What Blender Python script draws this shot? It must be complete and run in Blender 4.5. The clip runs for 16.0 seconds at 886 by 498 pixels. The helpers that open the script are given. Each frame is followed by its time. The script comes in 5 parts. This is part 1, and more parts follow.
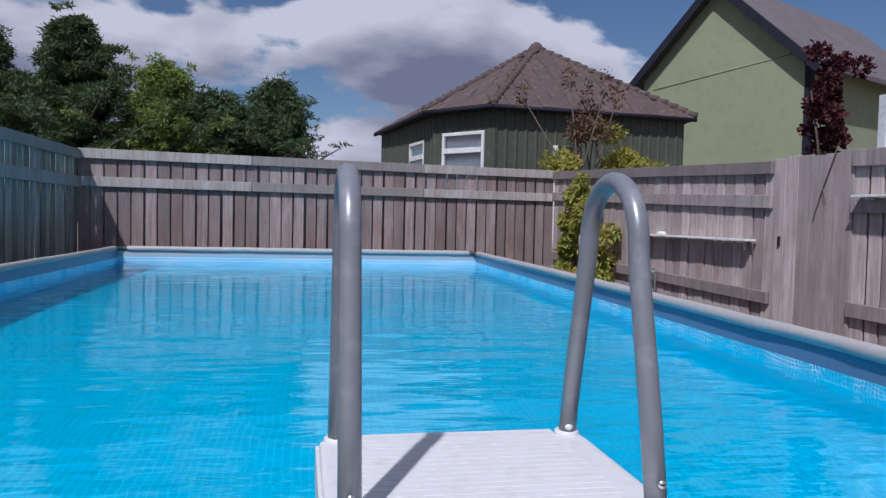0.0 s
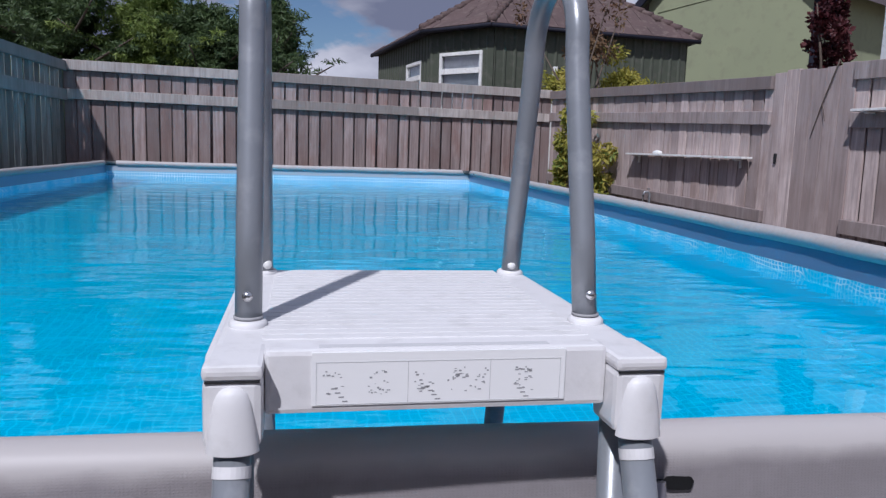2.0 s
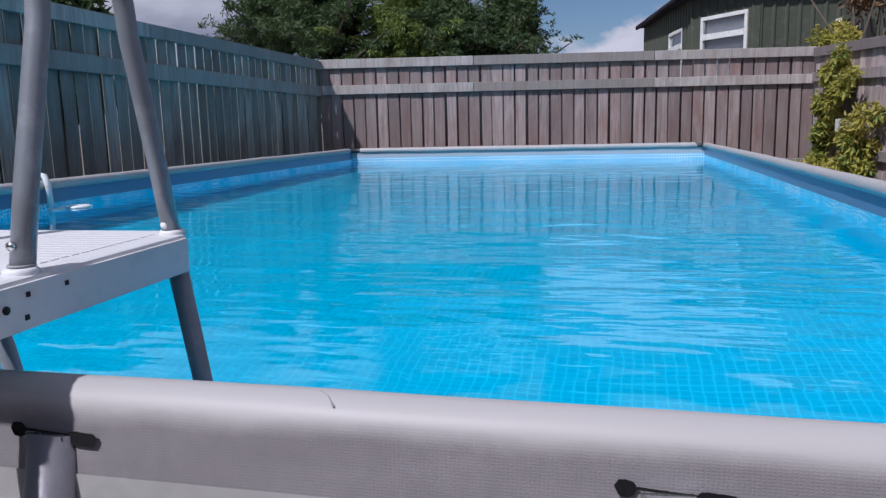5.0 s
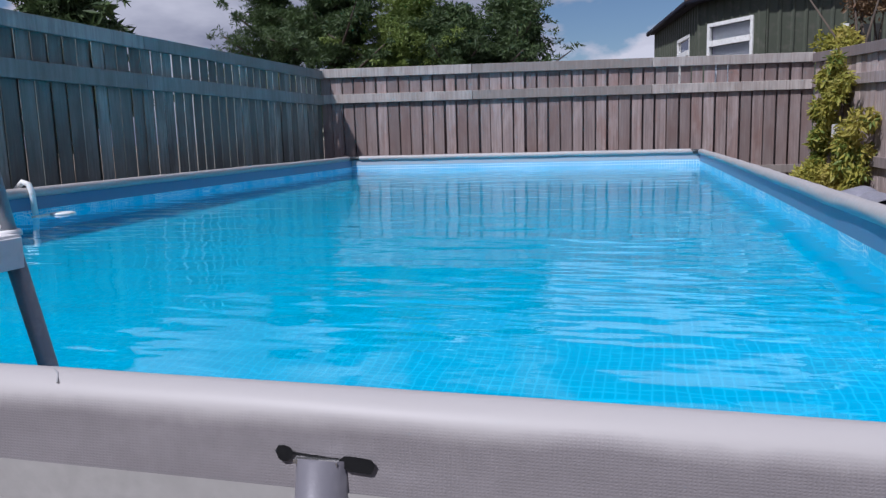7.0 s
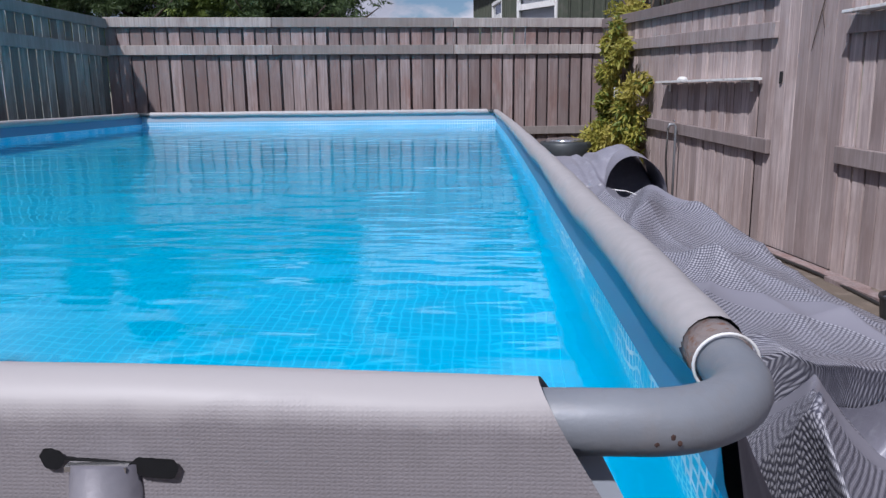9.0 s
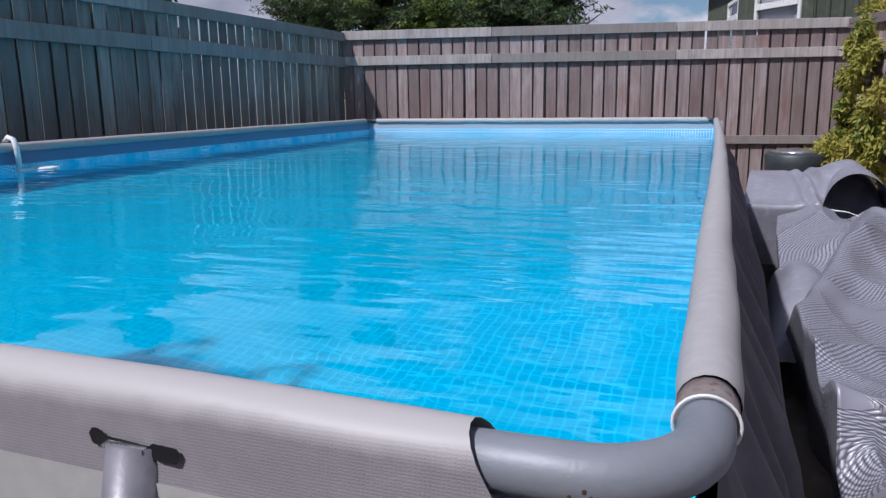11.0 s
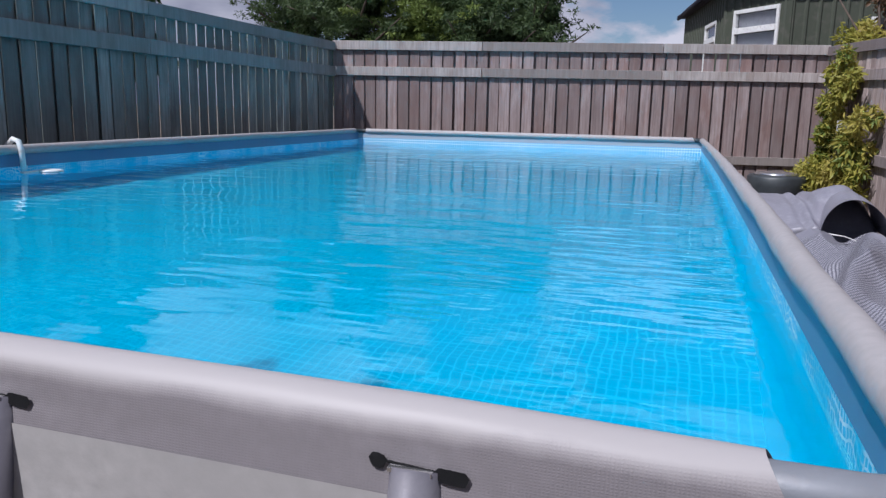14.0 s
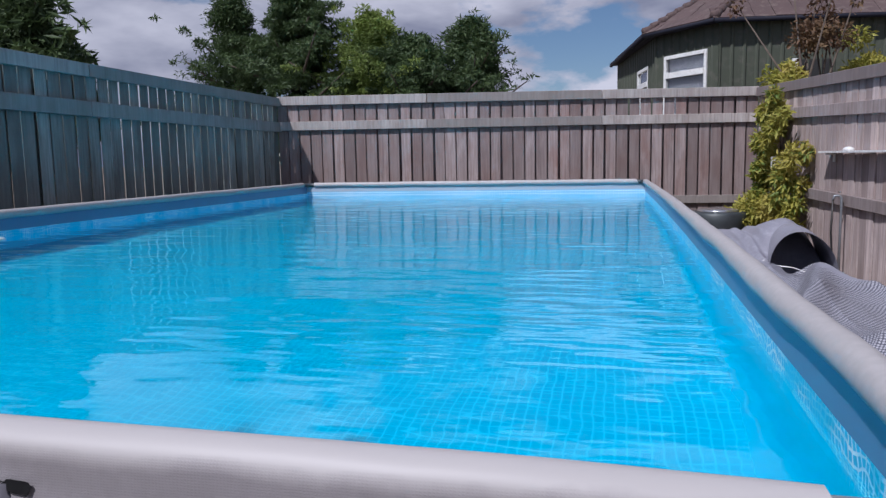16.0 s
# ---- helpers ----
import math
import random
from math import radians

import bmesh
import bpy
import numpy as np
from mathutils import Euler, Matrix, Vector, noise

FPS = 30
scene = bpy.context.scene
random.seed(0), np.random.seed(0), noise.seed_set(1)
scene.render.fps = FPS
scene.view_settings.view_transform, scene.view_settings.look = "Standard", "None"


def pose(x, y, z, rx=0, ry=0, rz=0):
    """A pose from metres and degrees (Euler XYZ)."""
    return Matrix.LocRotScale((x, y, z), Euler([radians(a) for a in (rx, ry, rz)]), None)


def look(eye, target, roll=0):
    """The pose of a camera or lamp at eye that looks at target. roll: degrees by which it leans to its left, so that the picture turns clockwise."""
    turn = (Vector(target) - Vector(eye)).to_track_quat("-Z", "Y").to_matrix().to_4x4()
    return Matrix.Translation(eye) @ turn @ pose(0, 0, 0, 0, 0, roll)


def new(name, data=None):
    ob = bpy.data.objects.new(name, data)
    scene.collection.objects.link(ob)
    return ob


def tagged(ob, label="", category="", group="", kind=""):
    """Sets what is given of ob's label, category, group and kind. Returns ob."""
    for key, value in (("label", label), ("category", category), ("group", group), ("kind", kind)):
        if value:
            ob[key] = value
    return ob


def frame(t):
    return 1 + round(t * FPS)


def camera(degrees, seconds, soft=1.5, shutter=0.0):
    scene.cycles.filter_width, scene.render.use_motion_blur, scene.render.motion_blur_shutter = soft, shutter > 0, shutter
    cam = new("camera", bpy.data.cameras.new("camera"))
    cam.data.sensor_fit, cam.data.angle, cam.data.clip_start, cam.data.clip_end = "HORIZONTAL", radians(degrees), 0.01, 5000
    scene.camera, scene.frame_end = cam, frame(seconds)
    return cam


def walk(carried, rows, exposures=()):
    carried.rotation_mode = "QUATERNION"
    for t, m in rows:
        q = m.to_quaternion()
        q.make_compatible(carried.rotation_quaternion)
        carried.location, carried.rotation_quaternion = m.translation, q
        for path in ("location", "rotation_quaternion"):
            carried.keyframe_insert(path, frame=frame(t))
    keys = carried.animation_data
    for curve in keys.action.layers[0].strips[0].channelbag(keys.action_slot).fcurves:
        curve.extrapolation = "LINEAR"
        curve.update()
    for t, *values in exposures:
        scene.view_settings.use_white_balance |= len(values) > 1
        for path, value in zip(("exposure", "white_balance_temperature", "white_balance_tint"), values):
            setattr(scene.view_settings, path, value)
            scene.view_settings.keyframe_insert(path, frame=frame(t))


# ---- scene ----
cam = camera(61.0, 16.0, 1.35)
PATH = [
    (0, (-2.207, -0.844, 1.799), (-1.885, 1.128, 1.711), 1.3),
    (0.5, (-2.21, -0.856, 1.738), (-1.894, 1.115, 1.61), 1.8),
    (1, (-2.202, -0.848, 1.736), (-1.887, 1.121, 1.581), 2.2),
    (1.5, (-2.171, -0.843, 1.686), (-1.856, 1.119, 1.459), 2.3),
    (2, (-2.094, -0.796, 1.638), (-1.77, 1.159, 1.366), 1.9),
    (2.5, (-1.956, -0.707, 1.593), (-1.602, 1.24, 1.301), 1.8),
    (3, (-1.781, -0.633, 1.585), (-1.349, 1.294, 1.269), 0.4),
    (3.5, (-1.609, -0.632, 1.584), (-1.506, 1.338, 1.255), -0.6),
    (4, (-1.444, -0.694, 1.601), (-1.768, 1.252, 1.267), -2.0),
    (6.5, (-0.753, -0.723, 1.599), (-1.251, 1.19, 1.294), -1.4),
    (7, (-0.717, -0.722, 1.59), (-1.229, 1.187, 1.288), -1.7),
    (7.5, (-0.606, -0.734, 1.58), (-0.927, 1.216, 1.27), -1.0),
    (8, (-0.474, -0.756, 1.572), (-0.654, 1.202, 1.208), -0.4),
    (8.5, (-0.305, -0.647, 1.535), (-0.389, 1.314, 1.151), -0.4),
    (9, (-0.162, -0.564, 1.535), (-0.27, 1.391, 1.126), -0.7),
    (9.5, (-0.041, -0.546, 1.532), (-0.477, 1.362, 1.122), -1.4),
    (10, (0.151, -0.523, 1.551), (-0.543, 1.307, 1.144), -1.4),
    (12.5, (-0.126, -0.695, 1.611), (-0.749, 1.168, 1.233), 0.9),
    (13, (-0.158, -0.702, 1.621), (-0.759, 1.168, 1.244), 1.1),
    (13.5, (-0.185, -0.704, 1.612), (-0.778, 1.17, 1.241), 1.2),
    (14, (-0.215, -0.731, 1.628), (-0.806, 1.144, 1.259), 1.1),
    (14.5, (-0.236, -0.728, 1.634), (-0.807, 1.153, 1.267), -0.7),
    (15, (-0.279, -0.732, 1.631), (-0.805, 1.175, 1.337), -1.3),
    (15.5, (-0.306, -0.732, 1.626), (-0.788, 1.191, 1.364), -1.2),
    (16, (-0.311, -0.737, 1.626), (-0.771, 1.195, 1.387), -1.1),
]
walk(cam, [(t, look(eye, target, roll)) for t, eye, target, roll in PATH], [(0, -0.25, 5650, 16), (3.5, -0.20, 5720, 16), (6.5, -0.13, 5720, 16), (8.5, -0.09, 5780, 16), (14.0, -0.09, 5780, 16), (16, -0.12, 5720, 16)])

# ---- world, sun, exposure ----
SUN_WAY = Vector((0.42, 0.70, -1.0)).normalized()
sun = new("sun", bpy.data.lights.new("sun", "SUN"))
sun.data.energy, sun.data.angle, sun.data.color = 4.3, radians(1.4), (1.0, 0.95, 0.88)
sun.matrix_world = look((0, 0, 30), Vector((0, 0, 30)) + SUN_WAY)

world = bpy.data.worlds.new("world")
scene.world = world
world.use_nodes = True
wn, wl = world.node_tree.nodes, world.node_tree.links
wn.clear()


def wnode(kind, **vals):
    n = wn.new(kind)
    for k, v in vals.items():
        n.inputs[k].default_value = v
    return n


sky = wn.new("ShaderNodeTexSky")
sky.sky_type, sky.sun_disc = "NISHITA", False
sky.sun_elevation = math.asin(-SUN_WAY.z)
sky.sun_rotation = math.atan2(-SUN_WAY.x, -SUN_WAY.y)
sky.air_density, sky.dust_density, sky.ozone_density = 1.0, 0.1, 4.0
sky_bg = wnode("ShaderNodeBackground", Strength=0.063)
wl.new(sky.outputs[0], sky_bg.inputs["Color"])
tc = wn.new("ShaderNodeTexCoord")
# clouds flattened towards the horizon
stretch = wn.new("ShaderNodeMapping")
stretch.inputs["Scale"].default_value = (1.0, 1.0, 2.5)
stretch.inputs["Location"].default_value = (0.35, 0.10, 0.12)
wl.new(tc.outputs["Generated"], stretch.inputs["Vector"])
big = wnode("ShaderNodeTexNoise", Scale=3.0, Detail=10.0, Roughness=0.53, Distortion=0.15)
wl.new(stretch.outputs[0], big.inputs["Vector"])
mask = wn.new("ShaderNodeValToRGB")
mask.color_ramp.elements[0].position, mask.color_ramp.elements[1].position = 0.458, 0.503
wl.new(big.outputs[0], mask.inputs[0])
lower = wn.new("ShaderNodeMapping")
lower.inputs["Scale"].default_value = (1.0, 1.0, 2.5)
lower.inputs["Location"].default_value = (0.33, 0.10, 0.25)
wl.new(tc.outputs["Generated"], lower.inputs["Vector"])
above = wnode("ShaderNodeTexNoise", Scale=3.0, Detail=6.0, Roughness=0.5, Distortion=0.15)
wl.new(lower.outputs[0], above.inputs["Vector"])
tone = wn.new("ShaderNodeValToRGB")
tone.color_ramp.elements[0].position, tone.color_ramp.elements[1].position = 0.41, 0.61
tone.color_ramp.elements[0].color, tone.color_ramp.elements[1].color = (0.98, 0.96, 1.0, 1), (0.29, 0.31, 0.41, 1)
wl.new(above.outputs[0], tone.inputs[0])
cloud_bg = wnode("ShaderNodeBackground", Strength=0.69)
wl.new(tone.outputs[0], cloud_bg.inputs["Color"])
wmix = wn.new("ShaderNodeMixShader")
wl.new(mask.outputs[0], wmix.inputs[0])
wl.new(sky_bg.outputs[0], wmix.inputs[1])
wl.new(cloud_bg.outputs[0], wmix.inputs[2])
wout = wn.new("ShaderNodeOutputWorld")
wl.new(wmix.outputs[0], wout.inputs[0])


# ---- materials ----
class Mat:
    """A node material with a principled surface, built up step by step."""

    def __init__(self, name, rough=0.6, metal=0.0, spec=0.5):
        self.m = bpy.data.materials.new(name)
        self.m.use_nodes = True
        self.n, self.l = self.m.node_tree.nodes, self.m.node_tree.links
        self.b = self.n["Principled BSDF"]
        self.b.inputs["Roughness"].default_value = rough
        self.b.inputs["Metallic"].default_value = metal
        self.b.inputs["Specular IOR Level"].default_value = spec
        self.geo, self.tc, self.info = self.n.new("ShaderNodeNewGeometry"), self.n.new("ShaderNodeTexCoord"), self.n.new("ShaderNodeObjectInfo")
        self.height = None

    def coords(self, where="world", scale=(1, 1, 1), rnd=0.0, turn=(0, 0, 0)):
        mp = self.n.new("ShaderNodeMapping")
        mp.inputs["Scale"].default_value = scale
        mp.inputs["Rotation"].default_value = turn
        self.l.new(self.geo.outputs["Position"] if where == "world" else self.tc.outputs["Object"], mp.inputs["Vector"])
        if rnd:
            mul = self.n.new("ShaderNodeMath")
            mul.operation = "MULTIPLY"
            mul.inputs[1].default_value = rnd
            self.l.new(self.info.outputs["Random"], mul.inputs[0])
            comb = self.n.new("ShaderNodeCombineXYZ")
            for i in range(3):
                self.l.new(mul.outputs[0], comb.inputs[i])
            self.l.new(comb.outputs[0], mp.inputs["Location"])
        return mp.outputs[0]

    def noise(self, vec, scale, detail=4.0, rough=0.55, lo=0.3, hi=0.7):
        t = self.n.new("ShaderNodeTexNoise")
        t.inputs["Scale"].default_value, t.inputs["Detail"].default_value, t.inputs["Roughness"].default_value = scale, detail, rough
        self.l.new(vec, t.inputs["Vector"])
        r = self.n.new("ShaderNodeMapRange")
        r.inputs[1].default_value, r.inputs[2].default_value = lo, hi
        self.l.new(t.outputs[0], r.inputs[0])
        return r.outputs[0]

    def mix(self, fac, a, b):
        x = self.n.new("ShaderNodeMix")
        x.data_type = "RGBA"
        for sock, v in ((x.inputs[0], fac), (x.inputs[6], a), (x.inputs[7], b)):
            if isinstance(v, (int, float)):
                sock.default_value = v
            elif isinstance(v, tuple):
                sock.default_value = (*v, 1)
            else:
                self.l.new(v, sock)
        return x.outputs[2]

    def math(self, op, a, b=0.0):
        x = self.n.new("ShaderNodeMath")
        x.operation = op
        for sock, v in zip(x.inputs, (a, b)):
            if isinstance(v, (int, float)):
                sock.default_value = v
            else:
                self.l.new(v, sock)
        return x.outputs[0]

    def color(self, c):
        if isinstance(c, tuple):
            self.b.inputs["Base Color"].default_value = (*c, 1)
        else:
            self.l.new(c, self.b.inputs["Base Color"])
        return self

    def bump(self, h, strength=0.3, dist=0.01):
        bp = self.n.new("ShaderNodeBump")
        bp.inputs["Strength"].default_value, bp.inputs["Distance"].default_value = strength, dist
        self.l.new(h, bp.inputs["Height"])
        if self.height is not None:
            self.l.new(self.height, bp.inputs["Normal"])
        self.height = bp.outputs[0]
        self.l.new(self.height, self.b.inputs["Normal"])
        return self


def mottled(name, a, b, c=None, rough=0.6, metal=0.0, scale=3.0, fine=60.0, bump=0.2, where="world", spec=0.5, rnd=0.0):
    k = Mat(name, rough, metal, spec)
    v = k.coords(where, rnd=rnd)
    col = k.mix(k.noise(v, scale), a, b)
    if c:
        col = k.mix(k.noise(v, scale * 5.3, lo=0.52, hi=0.72), col, c)
    k.color(col)
    if bump:
        k.bump(k.noise(v, fine), bump, 0.004)
    return k.m


def wood(name, a, b, stain, rough=0.85):
    k = Mat(name, rough, 0, 0.25)
    grain = k.coords("object", (38, 38, 1.6), rnd=30.0)
    cloudy = k.coords("object", (2.2, 2.2, 1.1), rnd=11.0)
    col = k.mix(k.noise(grain, 1.0, 6, 0.6), a, b)
    col = k.mix(k.math("MULTIPLY", k.noise(cloudy, 1.6, 5, lo=0.45, hi=0.75), 0.7), col, stain)
    streak = k.coords("object", (16, 16, 0.7), rnd=19.0)
    col = k.mix(k.math("MULTIPLY", k.noise(streak, 1.0, 6, 0.7, 0.48, 0.78), 0.65), col, tuple(0.38 * x for x in b))
    pale = k.coords("object", (9, 9, 2.6), rnd=23.0)
    col = k.mix(k.math("MULTIPLY", k.noise(pale, 1.0, 5, 0.65, 0.52, 0.75), 0.45), col, tuple(1.25 * x for x in a))
    tint = k.math("MULTIPLY", k.info.outputs["Random"], 0.75)
    col = k.mix(tint, col, tuple(0.55 * x for x in b))
    k.color(col)
    k.bump(k.noise(grain, 1.0, 6, 0.65), 0.5, 0.004)
    return k.m


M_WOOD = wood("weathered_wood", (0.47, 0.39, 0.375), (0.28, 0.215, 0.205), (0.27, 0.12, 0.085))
# Right fence: its stronger sunlight is put into this paler wood.
M_PALEWOOD = wood("sunlit_wood", (0.69, 0.585, 0.555), (0.42, 0.335, 0.32), (0.32, 0.22, 0.18))
M_PALERAIL = wood("right_fence_rail", (0.46, 0.40, 0.39), (0.30, 0.245, 0.235), (0.26, 0.19, 0.165))
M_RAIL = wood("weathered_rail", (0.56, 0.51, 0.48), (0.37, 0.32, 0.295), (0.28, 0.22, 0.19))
# Side fence: the shade on it is put into these greenish damp tones.
M_DARKWOOD = wood("damp_shaded_wood", (0.37, 0.41, 0.39), (0.20, 0.225, 0.215), (0.12, 0.095, 0.09))
M_DARKRAIL = wood("damp_shaded_rail", (0.44, 0.46, 0.45), (0.30, 0.32, 0.31), (0.22, 0.21, 0.19))
M_WHITE = mottled("white_paint", (0.82, 0.82, 0.80), (0.70, 0.70, 0.69), (0.55, 0.52, 0.48), 0.5, scale=4, bump=0.1)
M_PLASTIC = mottled("pale_grey_plastic", (0.71, 0.70, 0.705), (0.67, 0.66, 0.665), (0.62, 0.61, 0.61), 0.48, scale=6, fine=90, bump=0.06)
M_TUBE = mottled("grey_painted_steel", (0.27, 0.285, 0.31), (0.22, 0.235, 0.255), (0.33, 0.34, 0.36), 0.34, 0.25, scale=5, fine=120, bump=0.04)
M_LEG = mottled("grey_leg_steel", (0.20, 0.19, 0.215), (0.16, 0.155, 0.175), (0.24, 0.23, 0.25), 0.4, 0.2, scale=5, fine=120, bump=0.04)
M_ELBOW = mottled("worn_grey_steel", (0.25, 0.265, 0.29), (0.20, 0.215, 0.24), (0.23, 0.235, 0.25), 0.5, 0.15, scale=9, fine=90, bump=0.08)
M_RUST = mottled("rusty_steel", (0.22, 0.20, 0.20), (0.17, 0.12, 0.10), (0.16, 0.065, 0.03), 0.85, scale=18, fine=140, bump=0.4)
M_CHIP = mottled("dark_rust_chip", (0.05, 0.03, 0.028), (0.08, 0.04, 0.03), None, 0.9, scale=40, bump=0.2)
M_CHROME = mottled("bright_steel", (0.75, 0.75, 0.75), (0.6, 0.6, 0.6), None, 0.2, 0.9, bump=0)
M_BLACK = mottled("black_gap", (0.012, 0.012, 0.014), (0.02, 0.02, 0.022), None, 0.8, bump=0.1)
M_INK = mottled("dark_ink", (0.30, 0.30, 0.31), (0.38, 0.38, 0.39), None, 0.7, bump=0)
M_PRINT = mottled("grey_print", (0.52, 0.52, 0.53), (0.60, 0.60, 0.61), None, 0.7, bump=0)
M_LABEL = mottled("white_label", (0.84, 0.84, 0.84), (0.80, 0.80, 0.80), None, 0.4, bump=0)
M_HOSE = mottled("black_hose", (0.02, 0.02, 0.022), (0.04, 0.035, 0.03), None, 0.5, bump=0.1)
M_OUTER = mottled("dark_grey_liner_cloth", (0.115, 0.11, 0.125), (0.085, 0.082, 0.095), (0.14, 0.135, 0.15), 0.6, scale=2.0, fine=25, bump=0.25)
M_FILTER = mottled("dark_tub_plastic", (0.035, 0.04, 0.046), (0.055, 0.065, 0.07), None, 0.45, scale=4, bump=0.1)
M_ROOF = mottled("brown_roof_tile", (0.105, 0.068, 0.064), (0.080, 0.054, 0.052), (0.15, 0.115, 0.10), 0.85, scale=1.4, fine=30, bump=0.4, rnd=0)
M_GREENMETAL = mottled("dark_green_sheet", (0.075, 0.085, 0.060), (0.060, 0.070, 0.050), (0.10, 0.10, 0.08), 0.6, scale=1.2, fine=8, bump=0.05)
M_LIME = mottled("pale_green_render", (0.30, 0.325, 0.20), (0.27, 0.295, 0.185), (0.25, 0.265, 0.17), 0.9, scale=0.6, fine=30, bump=0.15)
M_FASCIA = mottled("dark_fascia", (0.016, 0.018, 0.03), (0.026, 0.026, 0.038), None, 0.7, scale=3, bump=0.1, spec=0.15)
M_ROOF2 = mottled("slate_roof", (0.17, 0.135, 0.145), (0.13, 0.11, 0.12), (0.10, 0.09, 0.1), 0.8, scale=1.0, fine=10, bump=0.3)
M_DARKROOM = mottled("dark_interior", (0.02, 0.02, 0.02), (0.03, 0.03, 0.03), None, 0.9, bump=0)
M_BLIND = mottled("net_curtain", (0.62, 0.62, 0.66), (0.5, 0.5, 0.54), None, 0.9, scale=10, bump=0)
M_BARK = mottled("bark", (0.13, 0.10, 0.075), (0.08, 0.06, 0.05), None, 0.9, scale=8, fine=30, bump=0.6)
M_GROUND = mottled("earth_and_gravel", (0.20, 0.155, 0.12), (0.12, 0.10, 0.075), (0.26, 0.21, 0.17), 0.95, scale=1.1, fine=50, bump=0.7)


def leafy(name, a, b, c):
    k = Mat(name, 0.55, 0, 0.35)
    v = k.coords("world")
    r = k.geo.outputs["Random Per Island"]
    col = k.mix(r, a, b)
    col = k.mix(k.noise(v, 1.3, lo=0.45, hi=0.7), col, c)
    k.color(col)
    k.b.inputs["Subsurface Weight"].default_value = 0.0
    tr = k.n.new("ShaderNodeBsdfTranslucent")
    k.l.new(col, tr.inputs["Color"])
    mx = k.n.new("ShaderNodeMixShader")
    mx.inputs[0].default_value = 0.28
    out = k.n["Material Output"]
    k.l.new(k.b.outputs[0], mx.inputs[1])
    k.l.new(tr.outputs[0], mx.inputs[2])
    k.l.new(mx.outputs[0], out.inputs["Surface"])
    return k.m


M_CONIFER = leafy("dark_conifer_leaf", (0.050, 0.083, 0.036), (0.098, 0.148, 0.050), (0.060, 0.095, 0.036))
M_FRESH = leafy("fresh_green_leaf", (0.16, 0.22, 0.045), (0.25, 0.32, 0.075), (0.11, 0.16, 0.04))
M_CLIMB = leafy("yellow_green_leaf", (0.42, 0.37, 0.07), (0.26, 0.28, 0.05), (0.48, 0.38, 0.10))
M_RED = leafy("dark_red_leaf", (0.085, 0.018, 0.022), (0.045, 0.012, 0.016), (0.12, 0.035, 0.035))
M_DRYLEAF = leafy("russet_leaf", (0.16, 0.085, 0.05), (0.10, 0.06, 0.04), (0.20, 0.13, 0.06))


def liner_cloth(name, a, b, weave, lightened=None):
    """Grey vinyl with a woven relief; last colour: light painted on the rim's smooth top."""
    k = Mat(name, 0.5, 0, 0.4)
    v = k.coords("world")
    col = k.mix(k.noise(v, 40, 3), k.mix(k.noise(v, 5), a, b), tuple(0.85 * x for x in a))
    top_fade = 0.0
    if lightened:
        # Top light is blended into the colour by height; the weave fades too.
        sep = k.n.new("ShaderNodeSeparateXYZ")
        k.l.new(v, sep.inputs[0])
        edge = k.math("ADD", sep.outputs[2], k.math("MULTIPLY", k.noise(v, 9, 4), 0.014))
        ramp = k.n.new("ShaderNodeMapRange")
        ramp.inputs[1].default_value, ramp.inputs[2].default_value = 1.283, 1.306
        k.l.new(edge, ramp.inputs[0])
        top_fade = ramp.outputs[0]
        col = k.mix(top_fade, col, lightened)
    k.color(col)
    if weave:
        w = k.n.new("ShaderNodeTexWave")
        w.wave_type, w.bands_direction = "BANDS", "Z"
        w.inputs["Scale"].default_value, w.inputs["Distortion"].default_value = 95.0, 3.0
        w.inputs["Detail"].default_value, w.inputs["Detail Scale"].default_value = 2.0, 3.0
        k.l.new(v, w.inputs["Vector"])
        x = k.n.new("ShaderNodeTexWave")
        x.bands_direction = "X"
        x.inputs["Scale"].default_value, x.inputs["Distortion"].default_value = 70.0, 2.5
        k.l.new(v, x.inputs["Vector"])
        k.bump(k.math("MULTIPLY", k.math("MULTIPLY", w.outputs[1], x.outputs[1]), k.math("SUBTRACT", 1.0, top_fade)), weave, 0.003)
    else:
        k.bump(k.noise(v, 30), 0.12, 0.004)
    return k.m


M_SLEEVE = liner_cloth("pale_grey_sleeve", (0.45, 0.425, 0.42), (0.41, 0.385, 0.38), 0.0)
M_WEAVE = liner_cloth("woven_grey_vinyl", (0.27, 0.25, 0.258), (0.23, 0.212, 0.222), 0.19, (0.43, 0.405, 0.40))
M_SKIRT = liner_cloth("smooth_grey_vinyl", (0.44, 0.425, 0.41), (0.39, 0.375, 0.365), 0.0)


